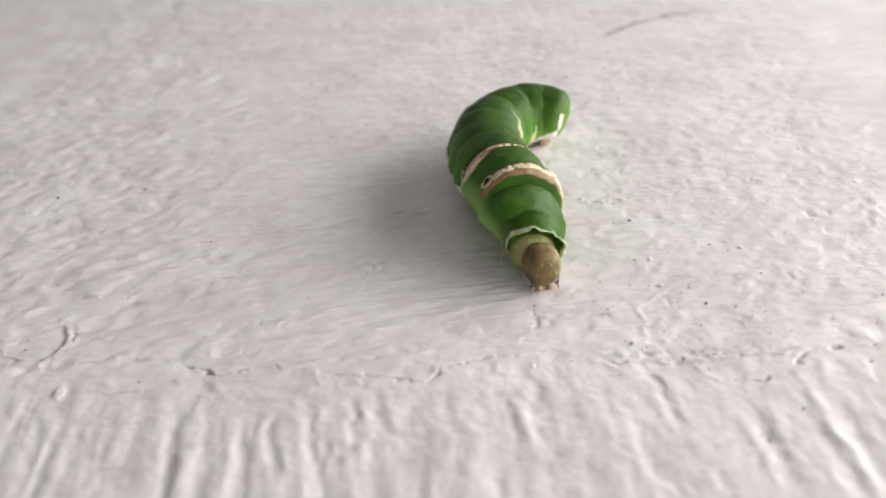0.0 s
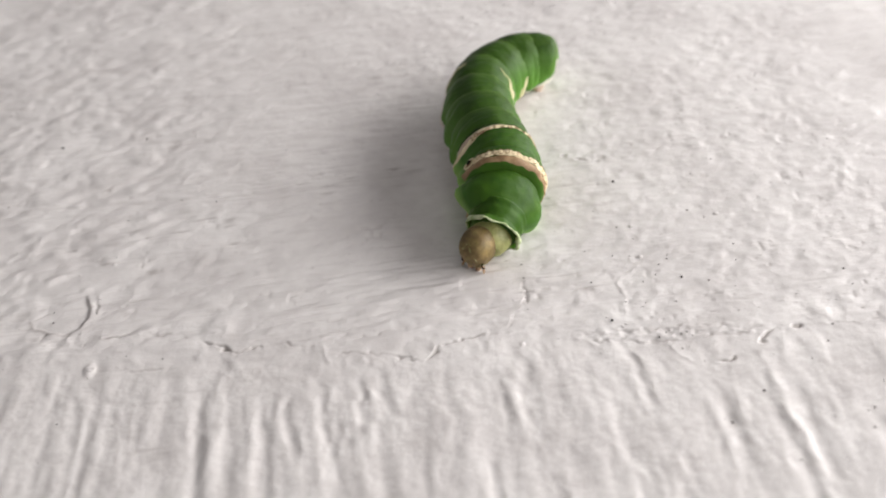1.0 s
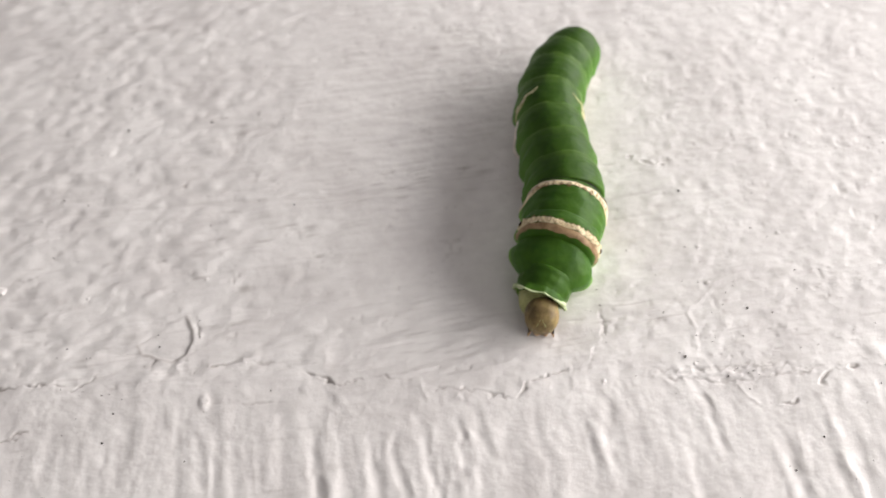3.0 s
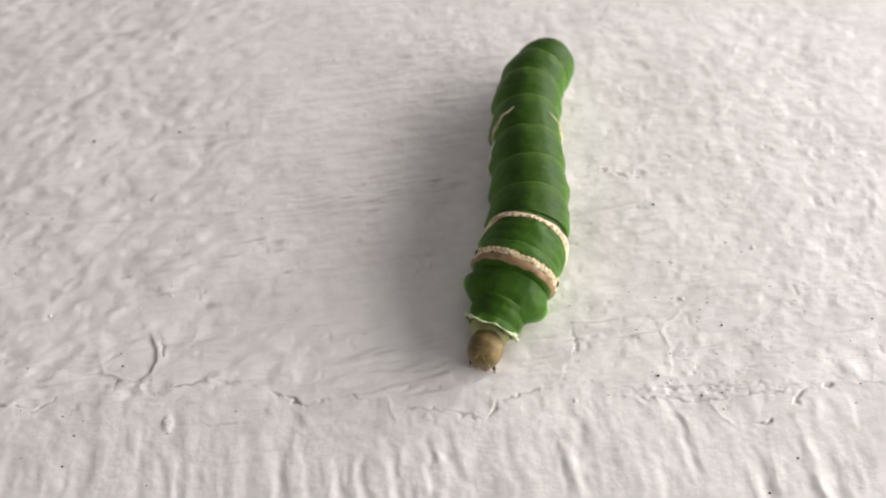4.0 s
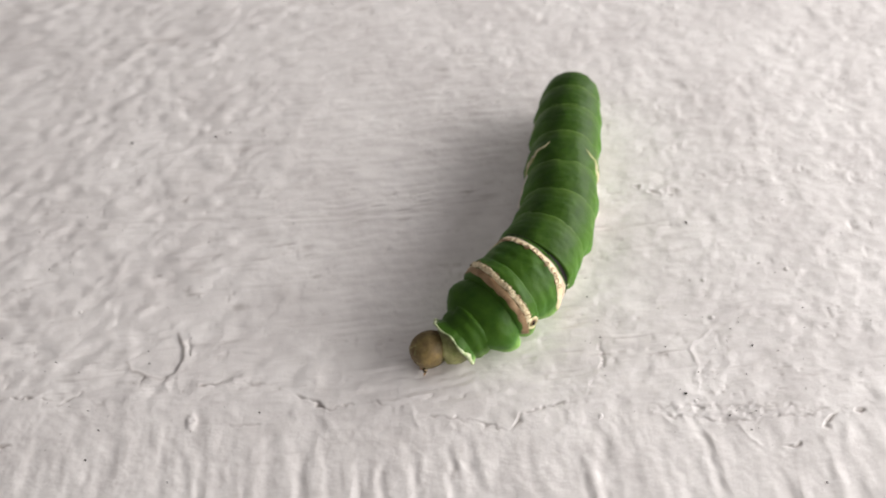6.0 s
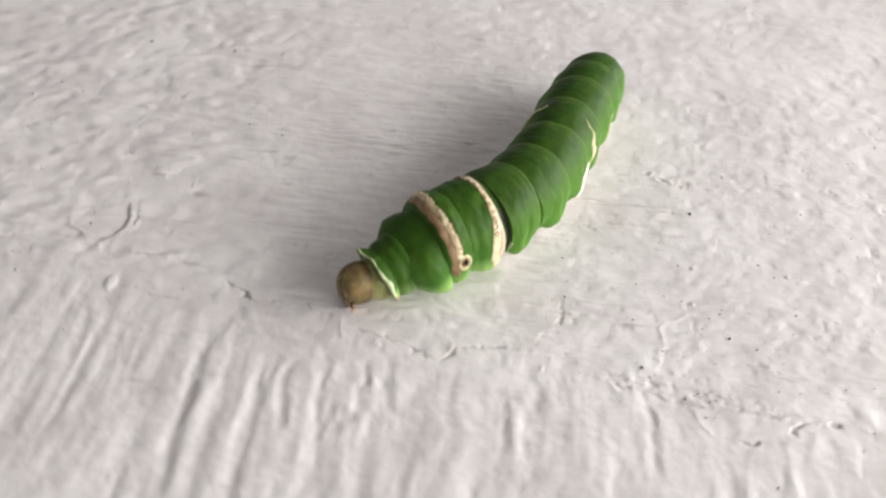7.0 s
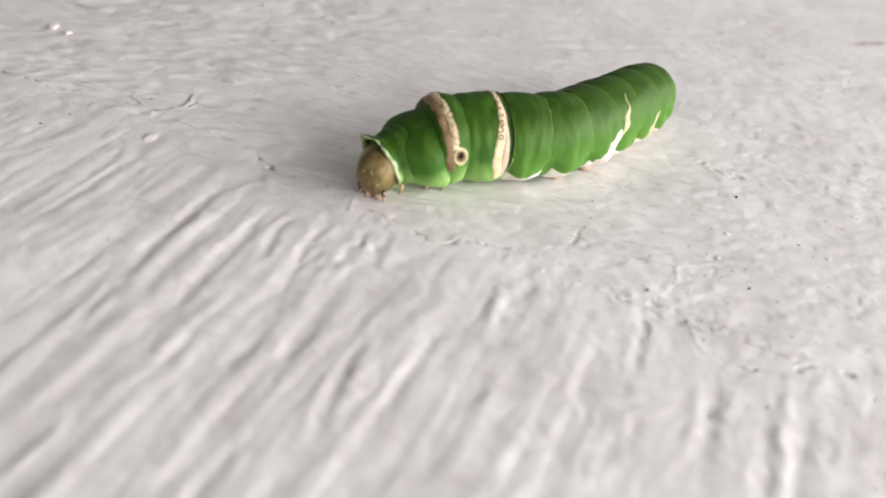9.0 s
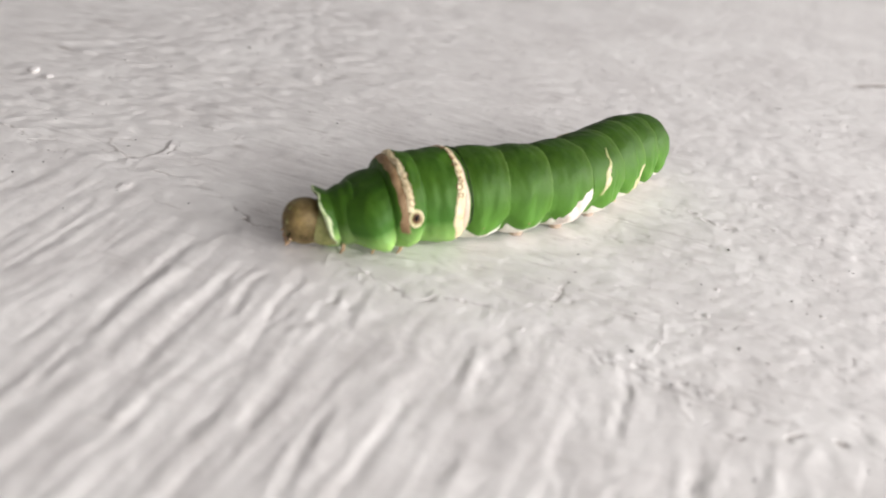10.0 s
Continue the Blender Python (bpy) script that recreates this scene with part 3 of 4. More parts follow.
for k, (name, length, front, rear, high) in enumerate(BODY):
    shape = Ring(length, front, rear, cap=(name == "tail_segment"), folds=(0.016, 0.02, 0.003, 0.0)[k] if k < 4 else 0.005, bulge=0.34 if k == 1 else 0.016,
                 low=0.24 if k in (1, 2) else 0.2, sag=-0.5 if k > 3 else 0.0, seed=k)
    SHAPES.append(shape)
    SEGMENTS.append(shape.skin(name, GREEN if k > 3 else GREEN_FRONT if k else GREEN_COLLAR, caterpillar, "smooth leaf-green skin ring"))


def both_sides(th):
    return ((th, 1), (180 - th, -1))


# collar: a flared frill round the neck with a cream edge, drawn out into four points
ring, seg = SHAPES[0], SEGMENTS[0]


def frill_reach(th):
    a = min(abs(th - c) for c in (52, 128))
    b = min(abs(th - c) for c in (-4, 184))
    return 0.16 + 0.4 * math.exp(-(a / 12) ** 2) + 0.22 * math.exp(-(b / 17) ** 2) + 0.05 * math.sin(th * 0.31)


def frill(th, u):
    """u runs from the skin (0) to the edge (1); the edge leans forward at the top."""
    ahead = 0.1 + 0.9 * max(0.0, (math.sin(radians(th)) + 0.3) / 1.3) + 0.4 * noise.noise(Vector((th * 0.035, 1.7, 0.4)))
    p = ring.point(0.75 - 0.3 * (1 - u), th, -0.12 + (0.2 + frill_reach(th)) * u)
    return p + Vector((ahead * (0.3 + 0.7 * u) * MM, 0, 0))


angles = [-38 + 256 * i / 63 for i in range(64)]
verts = [frill(th, u) + Vector((side * 0.12 * MM, 0, 0)) for side in (1, -1) for th in angles for u in (0, 0.35, 0.7, 1.0)]
faces = []
for side in (0, 1):
    o = side * 256
    faces += [(o + i * 4 + j, o + i * 4 + j + 1, o + i * 4 + 5 + j, o + i * 4 + 4 + j) for i in range(63) for j in range(3)]
faces += [(i * 4 + 3, i * 4 + 7, 256 + i * 4 + 7, 256 + i * 4 + 3) for i in range(63)]
part("collar_frill", verts, faces, GREEN_FRONT, seg, "green fleshy frill")
part("collar_rim", *bent_cone([frill(th, 1.0) / MM for th in angles], [0.09 + 0.2 * math.exp(-((abs(th - 90) - 66) / 24) ** 2) + 0.03 * math.sin(i * 0.9) for i, th in enumerate(angles)], 7), RIM, seg, "pale greenish-white rim")

# eyespot band: tan saddle, cream hind border with fine dark squiggles, one eyespot on each side
ring, seg = SHAPES[2], SEGMENTS[2]
side_of = lambda th: abs(math.cos(radians(th)))
border = lambda th: 0.5 - 0.12 * side_of(th) ** 2
ring.strip("tan_band", BROWN, seg, lambda th: (border(th) + 0.66 - 0.14 * side_of(th) ** 2 + 0.2 * noise.noise(Vector((th * 0.07, 0.3, 3.1))), border(th) - 0.05 - 0.2 * side_of(th) ** 8), -12, 192, "tan saddle band", n=70, lift=0.04)
ring.strip("cream_border", CREAM, seg, lambda th: (border(th) + 0.06 + 0.12 * noise.noise(Vector((th * 0.15, 0.3, 7.1))), border(th) - 0.36 - 0.2 * side_of(th) + 0.07 * math.sin(th * 0.9 + 1)), 16, 164, "cream scalloped border", n=90, lift=0.1)
# pale cells with thin brown outlines in a row along the border, larger towards the sides
for k in range(17):
    th = 27 + 126 * k / 16
    big = 0.6 + 0.6 * side_of(th) + 0.2 * math.sin(k * 2.3)
    at = border(th) - 0.19 - 0.12 * side_of(th) + 0.05 * math.sin(k * 2.6)
    ring.spot("pale_cell", CREAM, seg, at, th, 0.16 * big, 2.7 * big, 0.15, "cream cell")
    ring.loop("squiggle", UMBER, seg, at, th, 0.2 * big, 3.3 * big, 0.05, "thin brown outline")
for th, way in both_sides(9):
    ring.spot("eyespot", UMBER, seg, -0.2, th, 0.44, 8.0, 0.16, "brown eyespot")
    ring.loop("iris", MARBLED, seg, -0.2, th, 0.38, 7.2, 0.07, "fine pale ring round the pupil")
    ring.spot("pupil", DARK, seg, -0.2, th + 0.8 * way, 0.3, 5.6, 0.27, "black pupil")
    ring.loop("eyespot_ring", CREAM, seg, -0.2, th, 0.49, 9.2, 0.09, "cream ring")

# cream band, rings on it, bare tan skin and the dark fold behind
ring, seg = SHAPES[3], SEGMENTS[3]
def lean(th):
    """The band runs forward low on the sides."""
    return 0.4 * max(0.0, math.cos(radians(th)) if th < 90 else -math.cos(radians(th))) ** 6


ring.strip("cream_band", CREAM, seg, lambda th: (-0.42 - 0.1 * (1 - side_of(th)) + lean(th) + 0.1 * noise.noise(Vector((th * 0.12, 0.3, 5.1))), -0.78 - 0.06 * side_of(th) + 0.6 * lean(th)), -28, 208, "cream saddle band", n=80)
ring.strip("tan_margin", PINK, seg, lambda th: (-0.72 + 0.55 * lean(th), -0.82 - 0.12 * side_of(th) ** 2), -34, 214, "bare tan skin", n=60, lift=0.04)
ring.strip("dark_edge", DARK, seg, lambda th: (-1.0 + 0.07 * side_of(th) ** 2, -1.08), -34, 214, "black edge of the fold", n=60, lift=0.02)
for k, th in enumerate((28, 37, 45, 54, 64, 75, 86, 97, 107, 118, 128, 137, 145, 153)):
    ring.loop("band_ring", UMBER, seg, -0.57 + 0.06 * math.sin(k * 1.9) + 0.5 * lean(th), th, 0.1 + 0.035 * math.sin(k * 2.1), 2.5 + 1.0 * math.sin(k * 1.3), 0.06, "brown ring mark")
dark = Ring(2.8, 4.4, 3.8, overlap=0.9, low=0.0)
verts = [dark.point(s, 5 * j) + Vector((-2.2 * MM, 0, 0)) for s in (-1, -0.4, 0.4, 1) for j in range(72)]
part("dark_fold", verts, tube_faces(4, 72), DARK, seg, "black fold of skin")
for th, way in both_sides(10):
    SHAPES[4].strip("pale_lip", RIM, SEGMENTS[4], lambda a: (0.95, 0.86 + 0.02 * math.sin(a * 0.8)), th - way * 46, th - way * 8, "whitish edge beside the black fold", lift=0.05, n=30)

# breathing holes low on the sides
for k in range(4, 10):
    for th, way in both_sides(-17):
        SHAPES[k].spot("spiracle", UMBER, SEGMENTS[k], 0.1, th, 0.05, 1.5, 0.05, "tiny dark breathing hole")

# white scalloped line low along the sides
for k in range(4, 11):
    ring, seg = SHAPES[k], SEGMENTS[k]
    for th, way in both_sides(-31):
        ring.ribbon("side_line", WHITE, seg, lambda s: (th - way * 34, th + way * (4 + 5 * min(1, s * s) + math.sin(7 * s))), 0.98, -1.6 if k == 10 else -0.98, "white line along the side", lift=0.1)


def slanted(seg_index, name, th_low, th_high, s_low, s_high, wide_low, wide_high, material, label, swell=0.0):
    ring, seg = SHAPES[seg_index], SEGMENTS[seg_index]
    for side in (0, 1):
        def edges(a):
            th = 180 - a if side else a
            u = (th - th_low) / (th_high - th_low)
            mid = s_low + (s_high - s_low) * u + 0.06 * math.sin(17 * u)
            half = (wide_low + (wide_high - wide_low) * u) / 2 * (1 + 0.25 * math.sin(23 * u + 1) + swell * math.exp(-((u - 0.4) / 0.2) ** 2))
            return mid + half, mid - half
        lo, hi = (180 - th_low, 180 - th_high) if side else (th_low, th_high)
        ring.strip(name, material, seg, edges, lo, hi, label, n=24)


for th, way in both_sides(-22):
    SHAPES[6].ribbon("white_patch", ROSY, SEGMENTS[6], lambda s: (th - way * (26 - 26 * max(0.0, -s - 0.15)), th + way * (23 * (0.75 - s) + 4 + 2.0 * math.sin(8 * s) + 1.2 * math.sin(19 * s))), 0.75, -1.03, "white slanting patch", lift=0.12)
slanted(7, "slant_mark", -4, 61, 0.9, -0.12, 0.24, 0.13, MARBLED, "cream slanting mark", 1.2)
slanted(7, "mark_filling", 12, 36, 0.65, 0.27, 0.16, 0.14, PINK, "tan heart of the slanting mark", 0.6)
slanted(8, "slant_mark", -34, 10, 0.1, -0.85, 0.7, 0.35, MARBLED, "white slanting mark")

for th, way in both_sides(8):
    SHAPES[10].strip("tail_rim", WHITE, SEGMENTS[10], lambda a: (-1.53 - 0.02 * math.sin(a * 0.4), -1.73), th - way * 48, th + way * 30, "white edge of the tail", n=24, lift=0.09)

# legs under the first three rings, stumpy feet under the rest
for k in (0, 1, 2):
    z0 = -(HIGH[k] + HIGH[k + 1]) / 2
    for way in (1, -1):
        y0 = (1.8, 2.3, 2.7)[k]
        p = [(0.2, way * (y0 - 0.5), z0 + 2.0), (0.3, way * y0, z0 + 1.2), (0.5, way * (y0 + 0.3), z0 + 0.55), (0.9, way * (y0 + 0.25), z0 + 0.05)]
        leg = part("leg", *bent_cone(p, (0.45, 0.28, 0.17, 0.08)), AMBER, SEGMENTS[k], "amber jointed leg")
        part("claw", *bent_cone([p[2], p[3]], (0.14, 0.05), 6), UMBER, leg, "dark brown claw")
for k in (5, 6, 7, 8, 10):
    out = 1.2 if k == 10 else 1.7
    z0 = -(HIGH[k] + HIGH[k + 1]) / 2
    for way in (1, -1):
        p = [(0, way * (out - 0.5), z0 + 2.0), (0, way * (out - 0.2), z0 + 1.0), (0, way * (out - 0.05), z0 + 0.4), (0, way * out, z0 - 0.06)]
        part("proleg", *bent_cone(p, (1.0, 0.9, 0.75, 0.6) if k == 10 else (1.0, 0.9, 0.8, 0.7), 14), PINK, SEGMENTS[k], "pale stumpy foot")

# head
HEAD_Z = 2.15


def head_point(u, v):
    """u from the neck (0) to the face (180), v round it."""
    a, b = radians(u), radians(v)
    lobe = 1 - 0.09 * math.exp(-((math.sin(b) - 1) / 0.12) ** 2) * math.sin(a)
    return Vector((-2.1 * math.cos(a), 1.9 * math.sin(a) ** 0.85 * math.cos(b) * lobe, 2.3 * math.sin(a) ** 0.85 * math.sin(b) * lobe)) * MM


head = part("head", [head_point(4 + 172 * i / 21, 9 * j) for i in range(22) for j in range(40)], tube_faces(22, 40), OLIVE, caterpillar, "glossy olive-brown head capsule")
for way in (1, -1):
    for k in range(5):
        a = radians(20 + 34 * k)
        c = Vector((1.4 + 0.3 * math.sin(a), way * (1.42 - 0.12 * math.sin(a)), -1.0 + 0.45 * math.cos(a)))
        verts = [(c + 0.1 * Vector((math.cos(radians(u)), math.sin(radians(u)) * math.cos(radians(v)), math.sin(radians(u)) * math.sin(radians(v))))) * MM for u in (10, 50, 90, 130, 170) for v in range(0, 360, 45)]
        part("ocellus", verts, tube_faces(5, 8), DARK, head, "tiny black eye")
    p = [(1.45, way * 0.55, -1.5), (1.65, way * 0.45, -1.85), (1.65, way * 0.2, -2.1)]
    part("mandible", *bent_cone(p, (0.36, 0.3, 0.12)), AMBER, head, "amber jaw")
    p = [(1.4, way * 1.15, -1.3), (1.75, way * 1.35, -1.65), (1.95, way * 1.4, -1.85)]
    part("antenna", *bent_cone(p, (0.2, 0.14, 0.05), 8), AMBER, head, "short amber antenna")
    p = [head_point(118, 90 - way * 4) / MM, head_point(138, 90 - way * 20) / MM, head_point(150, 90 - way * 70) / MM, head_point(140, 90 - way * 115) / MM]
    part("face_line", *bent_cone(p, (0.03, 0.055, 0.06, 0.04), 6), NECK, head, "pale line on the face")
part("neck", *bent_cone([(-0.8, 0, -0.2), (0.3, 0, -0.15), (1.2, 0, -0.2), (2.0, 0, -0.25), (2.7, 0, -0.35), (3.3, 0, -0.4)], (2.0, 2.3, 2.35, 2.2, 1.85, 1.3), 32), NECK, SEGMENTS[0], "pale olive-green neck")
part("throat", *bent_cone([(-1.2, 0, -0.75), (0.2, 0, -0.72), (1.5, 0, -0.7), (2.5, 0, -0.65)], (2.1, 2.1, 1.95, 1.5), 32), PALE_GREEN, SEGMENTS[0], "pale green throat")

# ---------------------------------------------------------------- specks, crumbs and glints
def grain_of(name, x, y, size, material, label, category, group, seed, flat=0.6):
    rng = random.Random(seed)
    bm = bmesh.new()
    bmesh.ops.create_icosphere(bm, subdivisions=2, radius=size / 2 * MM)
    for v in bm.verts:
        v.co *= 1 + rng.uniform(-0.22, 0.22)
        v.co.z *= flat
    me = bpy.data.meshes.new(name)
    bm.to_mesh(me)
    bm.free()
    me.materials.append(material)
    ob = new(name, me)
    h = float(relief(np.array([[float(x)]]), np.array([[float(y)]]))[0, 0])
    ob.location = (x * MM, y * MM, (h + size * flat * 0.25) * MM)
    ob.rotation_euler = (0, 0, rng.uniform(0, 6))
    return tagged(ob, label, category, group)


RAIL_SPECKS = (
    (19.9, 19.9, 0.32), (23.5, 2.2, 0.28), (39.8, 1.0, 0.25), (-53.0, 6.4, 0.2), (6.8, 10.1, 0.18), (-27.1, 7.6, 0.18), (-12.2, 11.1, 0.24), (-42.7, 7.0, 0.2), (-42.4, 5.4, 0.22),
    (-53.0, 1.2, 0.18), (-27.2, 24.2, 0.24), (-19.0, 3.1, 0.24), (-17.9, 3.4, 0.2), (-38.2, 40.1, 0.3), (-49.4, 40.2, 0.34), (-13.1, 3.0, 0.16), (-8.6, 3.4, 0.18), (-38.0, 8.3, 0.18),
    (-20.4, 5.7, 0.2), (-15.8, 2.2, 0.22), (-31.1, 0.8, 0.16),
)
STILE_SPECKS = (
    (-23.9, -6.3, 0.32), (-22.8, -6.5, 0.2), (-47.6, -5.9, 0.3), (-22.8, -5.9, 0.18), (-22.8, -7.0, 0.16), (-48.0, -6.1, 0.16), (-38.6, -9.1, 0.22), (-41.5, -13.0, 0.34), (-32.9, -14.3, 0.32),
    (27.0, -13.9, 0.22), (17.6, -13.5, 0.2), (12.8, -12.3, 0.18), (1.0, -12.8, 0.2), (12.3, -17.1, 0.22), (23.2, -17.1, 0.22), (-0.2, -6.3, 0.14), (-46.0, -0.9, 0.2), (15.3, -3.1, 0.3),
    (19.3, -5.9, 0.2), (-33.5, -0.8, 0.22), (-29.7, -1.7, 0.18), (-46.8, -2.5, 0.24), (-32.5, -3.0, 0.2), (-36.9, -3.4, 0.24), (-18.2, -12.8, 0.2), (-39.2, -13.6, 0.24),
)
for k, (x, y, size) in enumerate(RAIL_SPECKS + STILE_SPECKS):
    grain_of("dirt_speck", x, y, size, DIRT, "tiny black speck of dirt on white paint", "speck", "dirt specks", k)
# crumbs of paint, and white bits standing in for glints on the paint
for k, (x, y, size, flat) in enumerate(((6.1, -4.9, 0.7, 0.3), (-16.6, 1.2, 0.4, 0.4), (-36.9, -2.2, 0.9, 0.18), (20.2, 11.3, 0.5, 0.3), (-32.7, 2.3, 0.8, 0.25), (-35.5, 6.8, 0.35, 0.4), (16.2, -4.0, 0.4, 0.3),
                                        (-64.7, 15.9, 1.4, 0.4), (-62.1, 15.4, 1.3, 0.4), (18.4, 24.6, 0.45, 0.3), (-5.0, 9.1, 0.42, 0.4), (-37.6, 14.1, 0.5, 0.4), (-14.1, 17.0, 0.4, 0.4), (7.2, -14.2, 0.6, 0.35), (-10.8, -25.0, 0.6, 0.35), (20.1, 6.2, 0.5, 0.3), (29.8, 12.1, 0.55, 0.35), (-41.2, 13.0, 0.4, 0.4), (-51.5, 13.2, 0.45, 0.4))):
    grain_of("crumb_glint", x, y, size, PAINT, "small white bit on the board, for crumbs of dried paint and glints", "crumb", "paint crumbs", 50 + k, flat)


# grit too fine to count
rng = random.Random(5)
verts, faces = [], []
spots = [(rng.uniform(-60, 48), rng.uniform(-34, 75) if k % 3 else rng.uniform(-24, 8)) for k in range(520)]
heights = relief(np.array([[p[0] for p in spots]]), np.array([[p[1] for p in spots]]))[0]
for (x, y), z in zip(spots, heights):
    r = rng.choice((0.045, 0.055, 0.06, 0.085)) * (1.15 if rng.random() < 0.1 else 0.85)
    base = len(verts)
    stretch, turn = rng.uniform(1, 2.4), rng.uniform(-0.5, 0.5)
    for h, w in ((-0.02, 1.0), (0.05, 0.8), (0.09, 0.3)):
        for j in range(6):
            a = 2 * math.pi * j / 6
            u, v = r * w * stretch * math.cos(a), r * w * math.sin(a) * rng.uniform(0.7, 1.2)
            verts.append(Vector((x + u * math.cos(turn) - v * math.sin(turn), y + u * math.sin(turn) + v * math.cos(turn), z + h)) * MM)
    faces += [tuple(base + i for i in f) for f in tube_faces(3, 6)]
me = bpy.data.meshes.new("grit")
me.from_pydata([tuple(v) for v in verts], [], faces)
me.materials.append(GRIT)
tagged(new("grit", me), "fine dark grit scattered over the white paint", "grit", kind="stuff")


# ---------------------------------------------------------------- the crawl
GAIT = []


def gait(t, *places):
    """The body's axis at t, in millimetres: head, collar, eyespot band, cream band, and on to the tail."""
    GAIT.append((t, places))


gait(0.0, (8.8, 7.6), (8.3, 10.0), (7.9, 18.0), (6.2, 24.6), (5.3, 34.6), (8.2, 42.0), (12.6, 44.0), (15.5, 42.7))
gait(0.5, (6.8, 6.6), (7.1, 9.5), (7.8, 17.0), (6.2, 23.6), (5.6, 32.8), (8.3, 40.6), (12.8, 43.1), (15.7, 42.4))
gait(1.0, (2.6, 7.1), (4.4, 8.5), (6.8, 15.6), (6.4, 21.1), (5.4, 29.4), (6.4, 37.6), (10.3, 42.2), (14.1, 43.8), (15.9, 43.3))
gait(1.5, (-0.7, 10.6), (0.9, 9.5), (5.2, 14.1), (6.3, 18.8), (5.5, 28.6), (6.3, 36.6), (8.9, 40.9), (11.8, 44.2), (16.0, 44.9))
gait(2.0, (-2.7, 6.8), (-0.9, 7.7), (3.5, 12.9), (5.4, 18.0), (5.4, 24.8), (5.2, 29.9), (6.2, 35.2), (8.5, 40.3), (11.6, 44.0), (13.4, 45.3))
gait(2.5, (0.5, 3.6), (0.4, 5.4), (3.4, 11.3), (5.4, 17.2), (5.5, 24.7), (5.2, 29.7), (6.4, 35.7), (9.0, 40.4), (11.9, 43.8))
gait(4.0, (-2.9, 0.4), (-2.0, 2.9), (1.4, 8.8), (3.7, 13.9), (4.8, 19.0), (5.8, 28.8), (7.4, 37.3), (10.1, 41.4), (11.5, 42.8))
gait(4.5, (-7.3, 2.1), (-5.2, 2.7), (-0.5, 7.7), (2.1, 12.4), (4.3, 17.0), (6.1, 26.7), (6.7, 33.3), (9.2, 39.7), (11.5, 43.0))
gait(5.0, (-7.5, 5.9), (-6.4, 4.9), (-0.9, 8.3), (3.1, 13.3), (4.9, 18.5), (6.2, 24.4), (7.0, 32.3), (8.8, 39.8), (9.3, 41.6))
gait(5.5, (-10.3, 4.9), (-7.9, 4.6), (-2.2, 8.3), (2.3, 12.8), (5.5, 20.6), (6.1, 25.6), (7.3, 32.5), (8.5, 38.4), (8.9, 40.3))
gait(7.0, (-12.9, -0.4), (-11.1, 1.0), (-6.3, 6.0), (-2.2, 9.7), (1.4, 14.2), (3.8, 20.4), (5.8, 28.8), (7.8, 37.2), (8.5, 39.2))
gait(7.5, (-14.8, 3.1), (-13.0, 3.0), (-7.1, 7.0), (-2.1, 9.6), (1.8, 14.9), (4.7, 21.7), (6.5, 31.5), (8.2, 38.2))
gait(8.0, (-16.0, 3.4), (-14.4, 3.7), (-7.7, 6.7), (-2.8, 9.7), (1.4, 14.8), (4.6, 21.6), (6.1, 31.4), (7.3, 36.5))
gait(8.5, (-15.9, -1.5), (-14.1, -0.1), (-9.1, 5.2), (-3.7, 9.8), (0.8, 14.2), (3.8, 20.6), (6.0, 28.0), (7.9, 32.8))
gait(9.0, (-12.2, -1.3), (-12.7, 0.5), (-9.3, 5.6), (-4.0, 10.0), (0.6, 13.9), (3.3, 20.3), (5.6, 28.3), (6.7, 33.9))
gait(9.5, (-13.3, -3.2), (-13.4, 0.0), (-9.1, 4.7), (-4.4, 9.1), (-0.2, 13.3), (3.1, 19.7), (5.1, 27.8), (6.9, 33.5))
gait(10.0, (-16.9, -3.0), (-15.2, -1.7), (-10.4, 2.4), (-6.1, 7.2), (-1.6, 11.6), (2.7, 17.2), (5.1, 26.0), (7.4, 33.0))


def curve(points, fine=24):
    """A smooth line through the points, and where along it each of them lies."""
    p = [Vector(q) for q in points]
    p = [2 * p[0] - p[1]] + p + [2 * p[-1] - p[-2]]
    line, marks = [], []
    for k in range(1, len(p) - 2):
        a, b, c, d = p[k - 1], p[k], p[k + 1], p[k + 2]
        marks.append(len(line))
        for i in range(fine):
            u = i / fine
            line.append(0.5 * (2 * b + (c - a) * u + (2 * a - 5 * b + 4 * c - d) * u * u + (3 * b - a - 3 * c + d) * u ** 3))
    marks.append(len(line))
    line.append(p[-2])
    reach = [0.0]
    for a, b in zip(line, line[1:]):
        reach.append(reach[-1] + (b - a).length)
    return line, reach, [reach[m] for m in marks]


def at_reach(line, reach, d):
    if d <= 0:
        return line[0] + (line[0] - line[1]).normalized() * -d
    if d >= reach[-1]:
        return line[-1] + (line[-1] - line[-2]).normalized() * (d - reach[-1])
    k = max(i for i, r in enumerate(reach) if r <= d)
    u = (d - reach[k]) / max(1e-9, reach[k + 1] - reach[k])
    return line[k].lerp(line[k + 1], u)


def posed(front, rear, roll=0.0):
    """The pose of a ring between two places of the axis, x towards the head, rolled about it; millimetres."""
    ahead = (front - rear).normalized()
    left = Vector((0, 0, 1)).cross(ahead).normalized()
    up = ahead.cross(left)
    m = Matrix((ahead, left, up)).transposed().to_4x4()
    return Matrix.Translation((front + rear) / 2 * MM) @ m @ pose(0, 0, 0, roll)


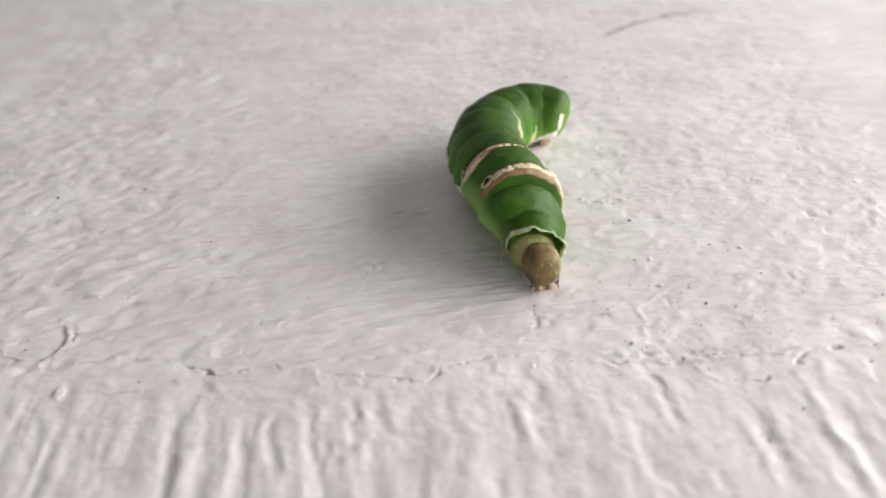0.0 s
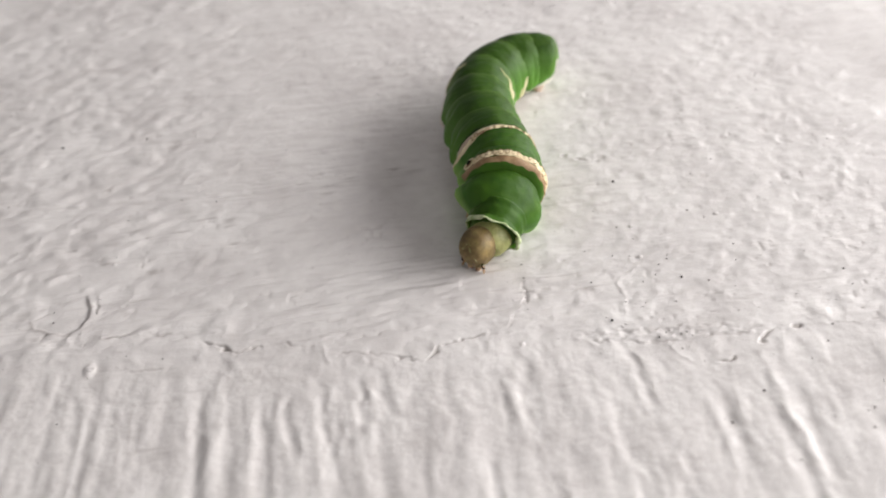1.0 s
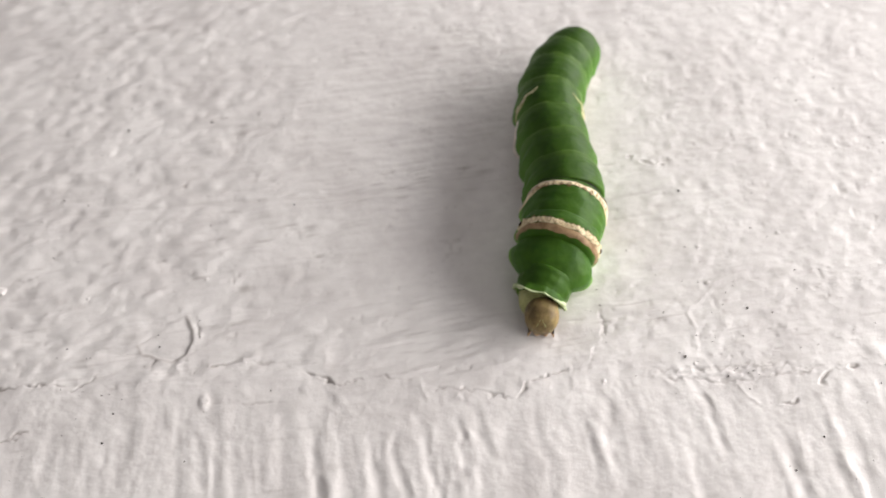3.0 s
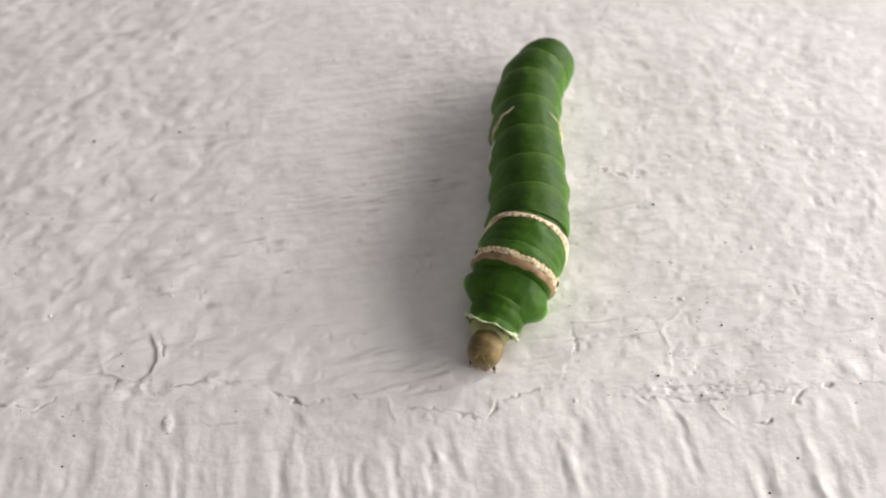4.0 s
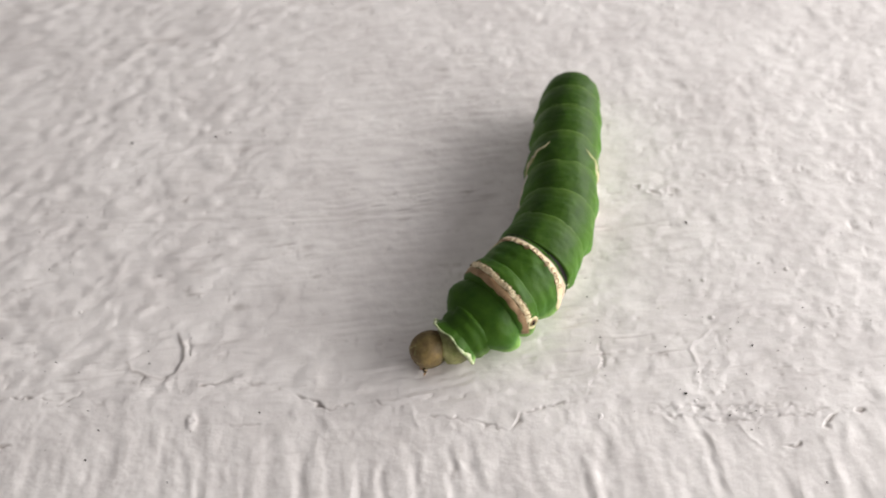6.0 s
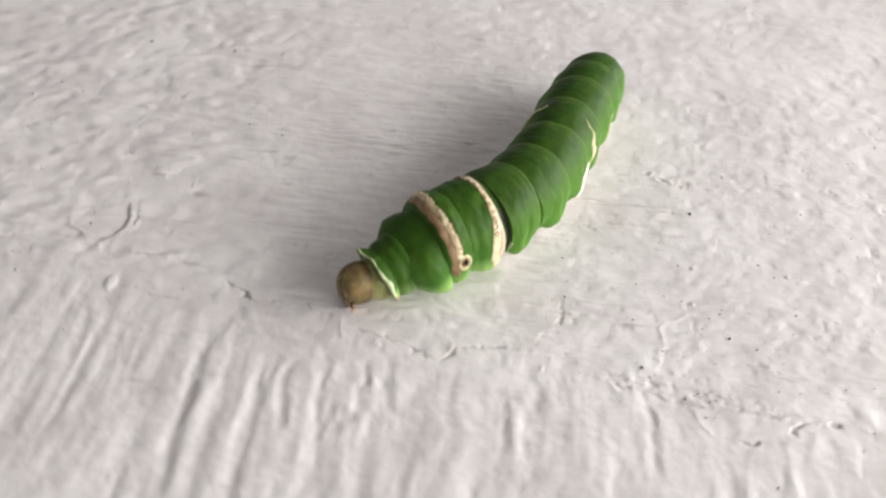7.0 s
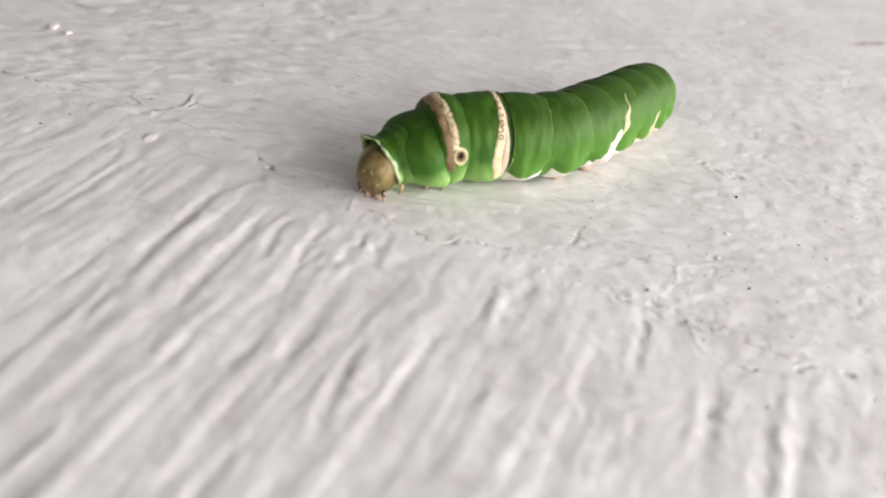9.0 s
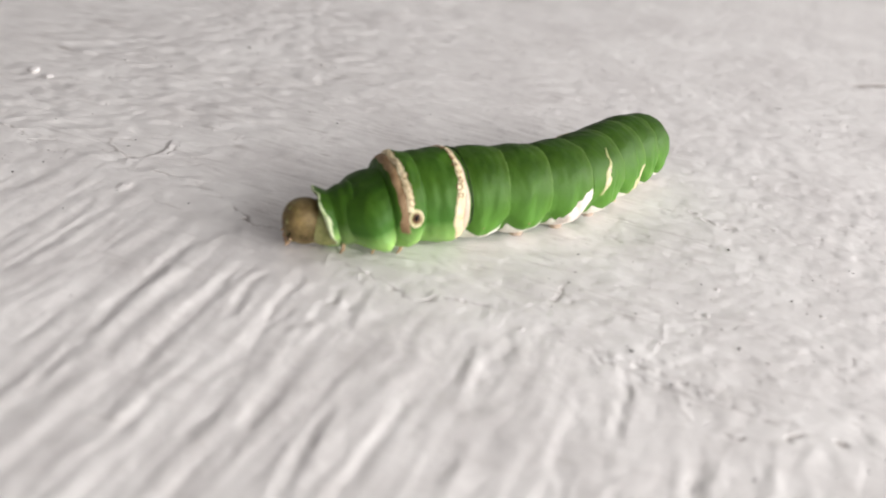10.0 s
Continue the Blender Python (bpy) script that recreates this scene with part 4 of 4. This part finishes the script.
REAR = [b[1] for b in BODY[4:]]
ROLLED = (1, 1, 1, 0.9, 0.7, 0.5, 0.35, 0.2, 0.1, 0.0, 0.0)


def roll_at(t, k):
    """The body leans over to its left, at first the front alone, then all of it, less and less; degrees."""
    front = float(np.interp(t, (0.0, 1.0, 1.5, 2.0, 5.5, 8.0), (-36.0, -31.0, -21.0, -12.0, -10.0, 0.0)))
    spread = float(np.interp(t, (1.0, 2.5), (0.0, 1.0)))
    return front * (ROLLED[k] + (0.9 - ROLLED[k]) * spread if ROLLED[k] < 0.9 else ROLLED[k])


def motions():
    tracks = [[] for _ in BODY]
    head_rows = []
    for t, places in GAIT:
        line, reach, marks = curve([(x, y, 0) for x, y in places])
        c, e, w, end = marks[1], marks[2], marks[3], marks[-1]
        # the neck draws in and stretches
        neck = float(np.interp(t, (0.0, 5.5, 7.0, 7.5, 8.0, 8.5, 9.0, 10.0), (0.9, 0.8, 0.45, 0.15, 0.1, 0.55, 0.8, 1.0)))
        cuts = [c + neck, c + 0.45 * (e - c), e - 0.12 * (e - c), e + 0.36 * (w - e), w]
        whole = sum(REAR)
        for k in range(len(REAR)):
            cuts.append(w + (end - w) * sum(REAR[: k + 1]) / whole)
        for k in range(len(BODY)):
            a, b = at_reach(line, reach, cuts[k]), at_reach(line, reach, cuts[k + 1])
            a.z, b.z = HIGH[k], HIGH[k + 1]
            tracks[k].append((t, posed(a, b, roll_at(t, k))))
        h, n = at_reach(line, reach, 0), at_reach(line, reach, c + 1.6)
        h.z, n.z = HEAD_Z, HEAD_Z + 1.1
        nod = float(np.interp(t, (0.0, 1.0, 2.0, 5.0, 7.0, 8.5, 9.0, 9.5, 10.0), (4, 4, 2, 0, -4, -8, 6, 6, -18)))
        m = posed(h, n) @ pose(0, 0, 0, 0, nod)
        m.translation = (h + (n - h).normalized() * 0.75 + Vector((0, 0, 0.15))) * MM
        head_rows.append((t, m))
    for seg, rows in zip(SEGMENTS, tracks):
        walk(seg, rows)
    walk(head, head_rows)


motions()
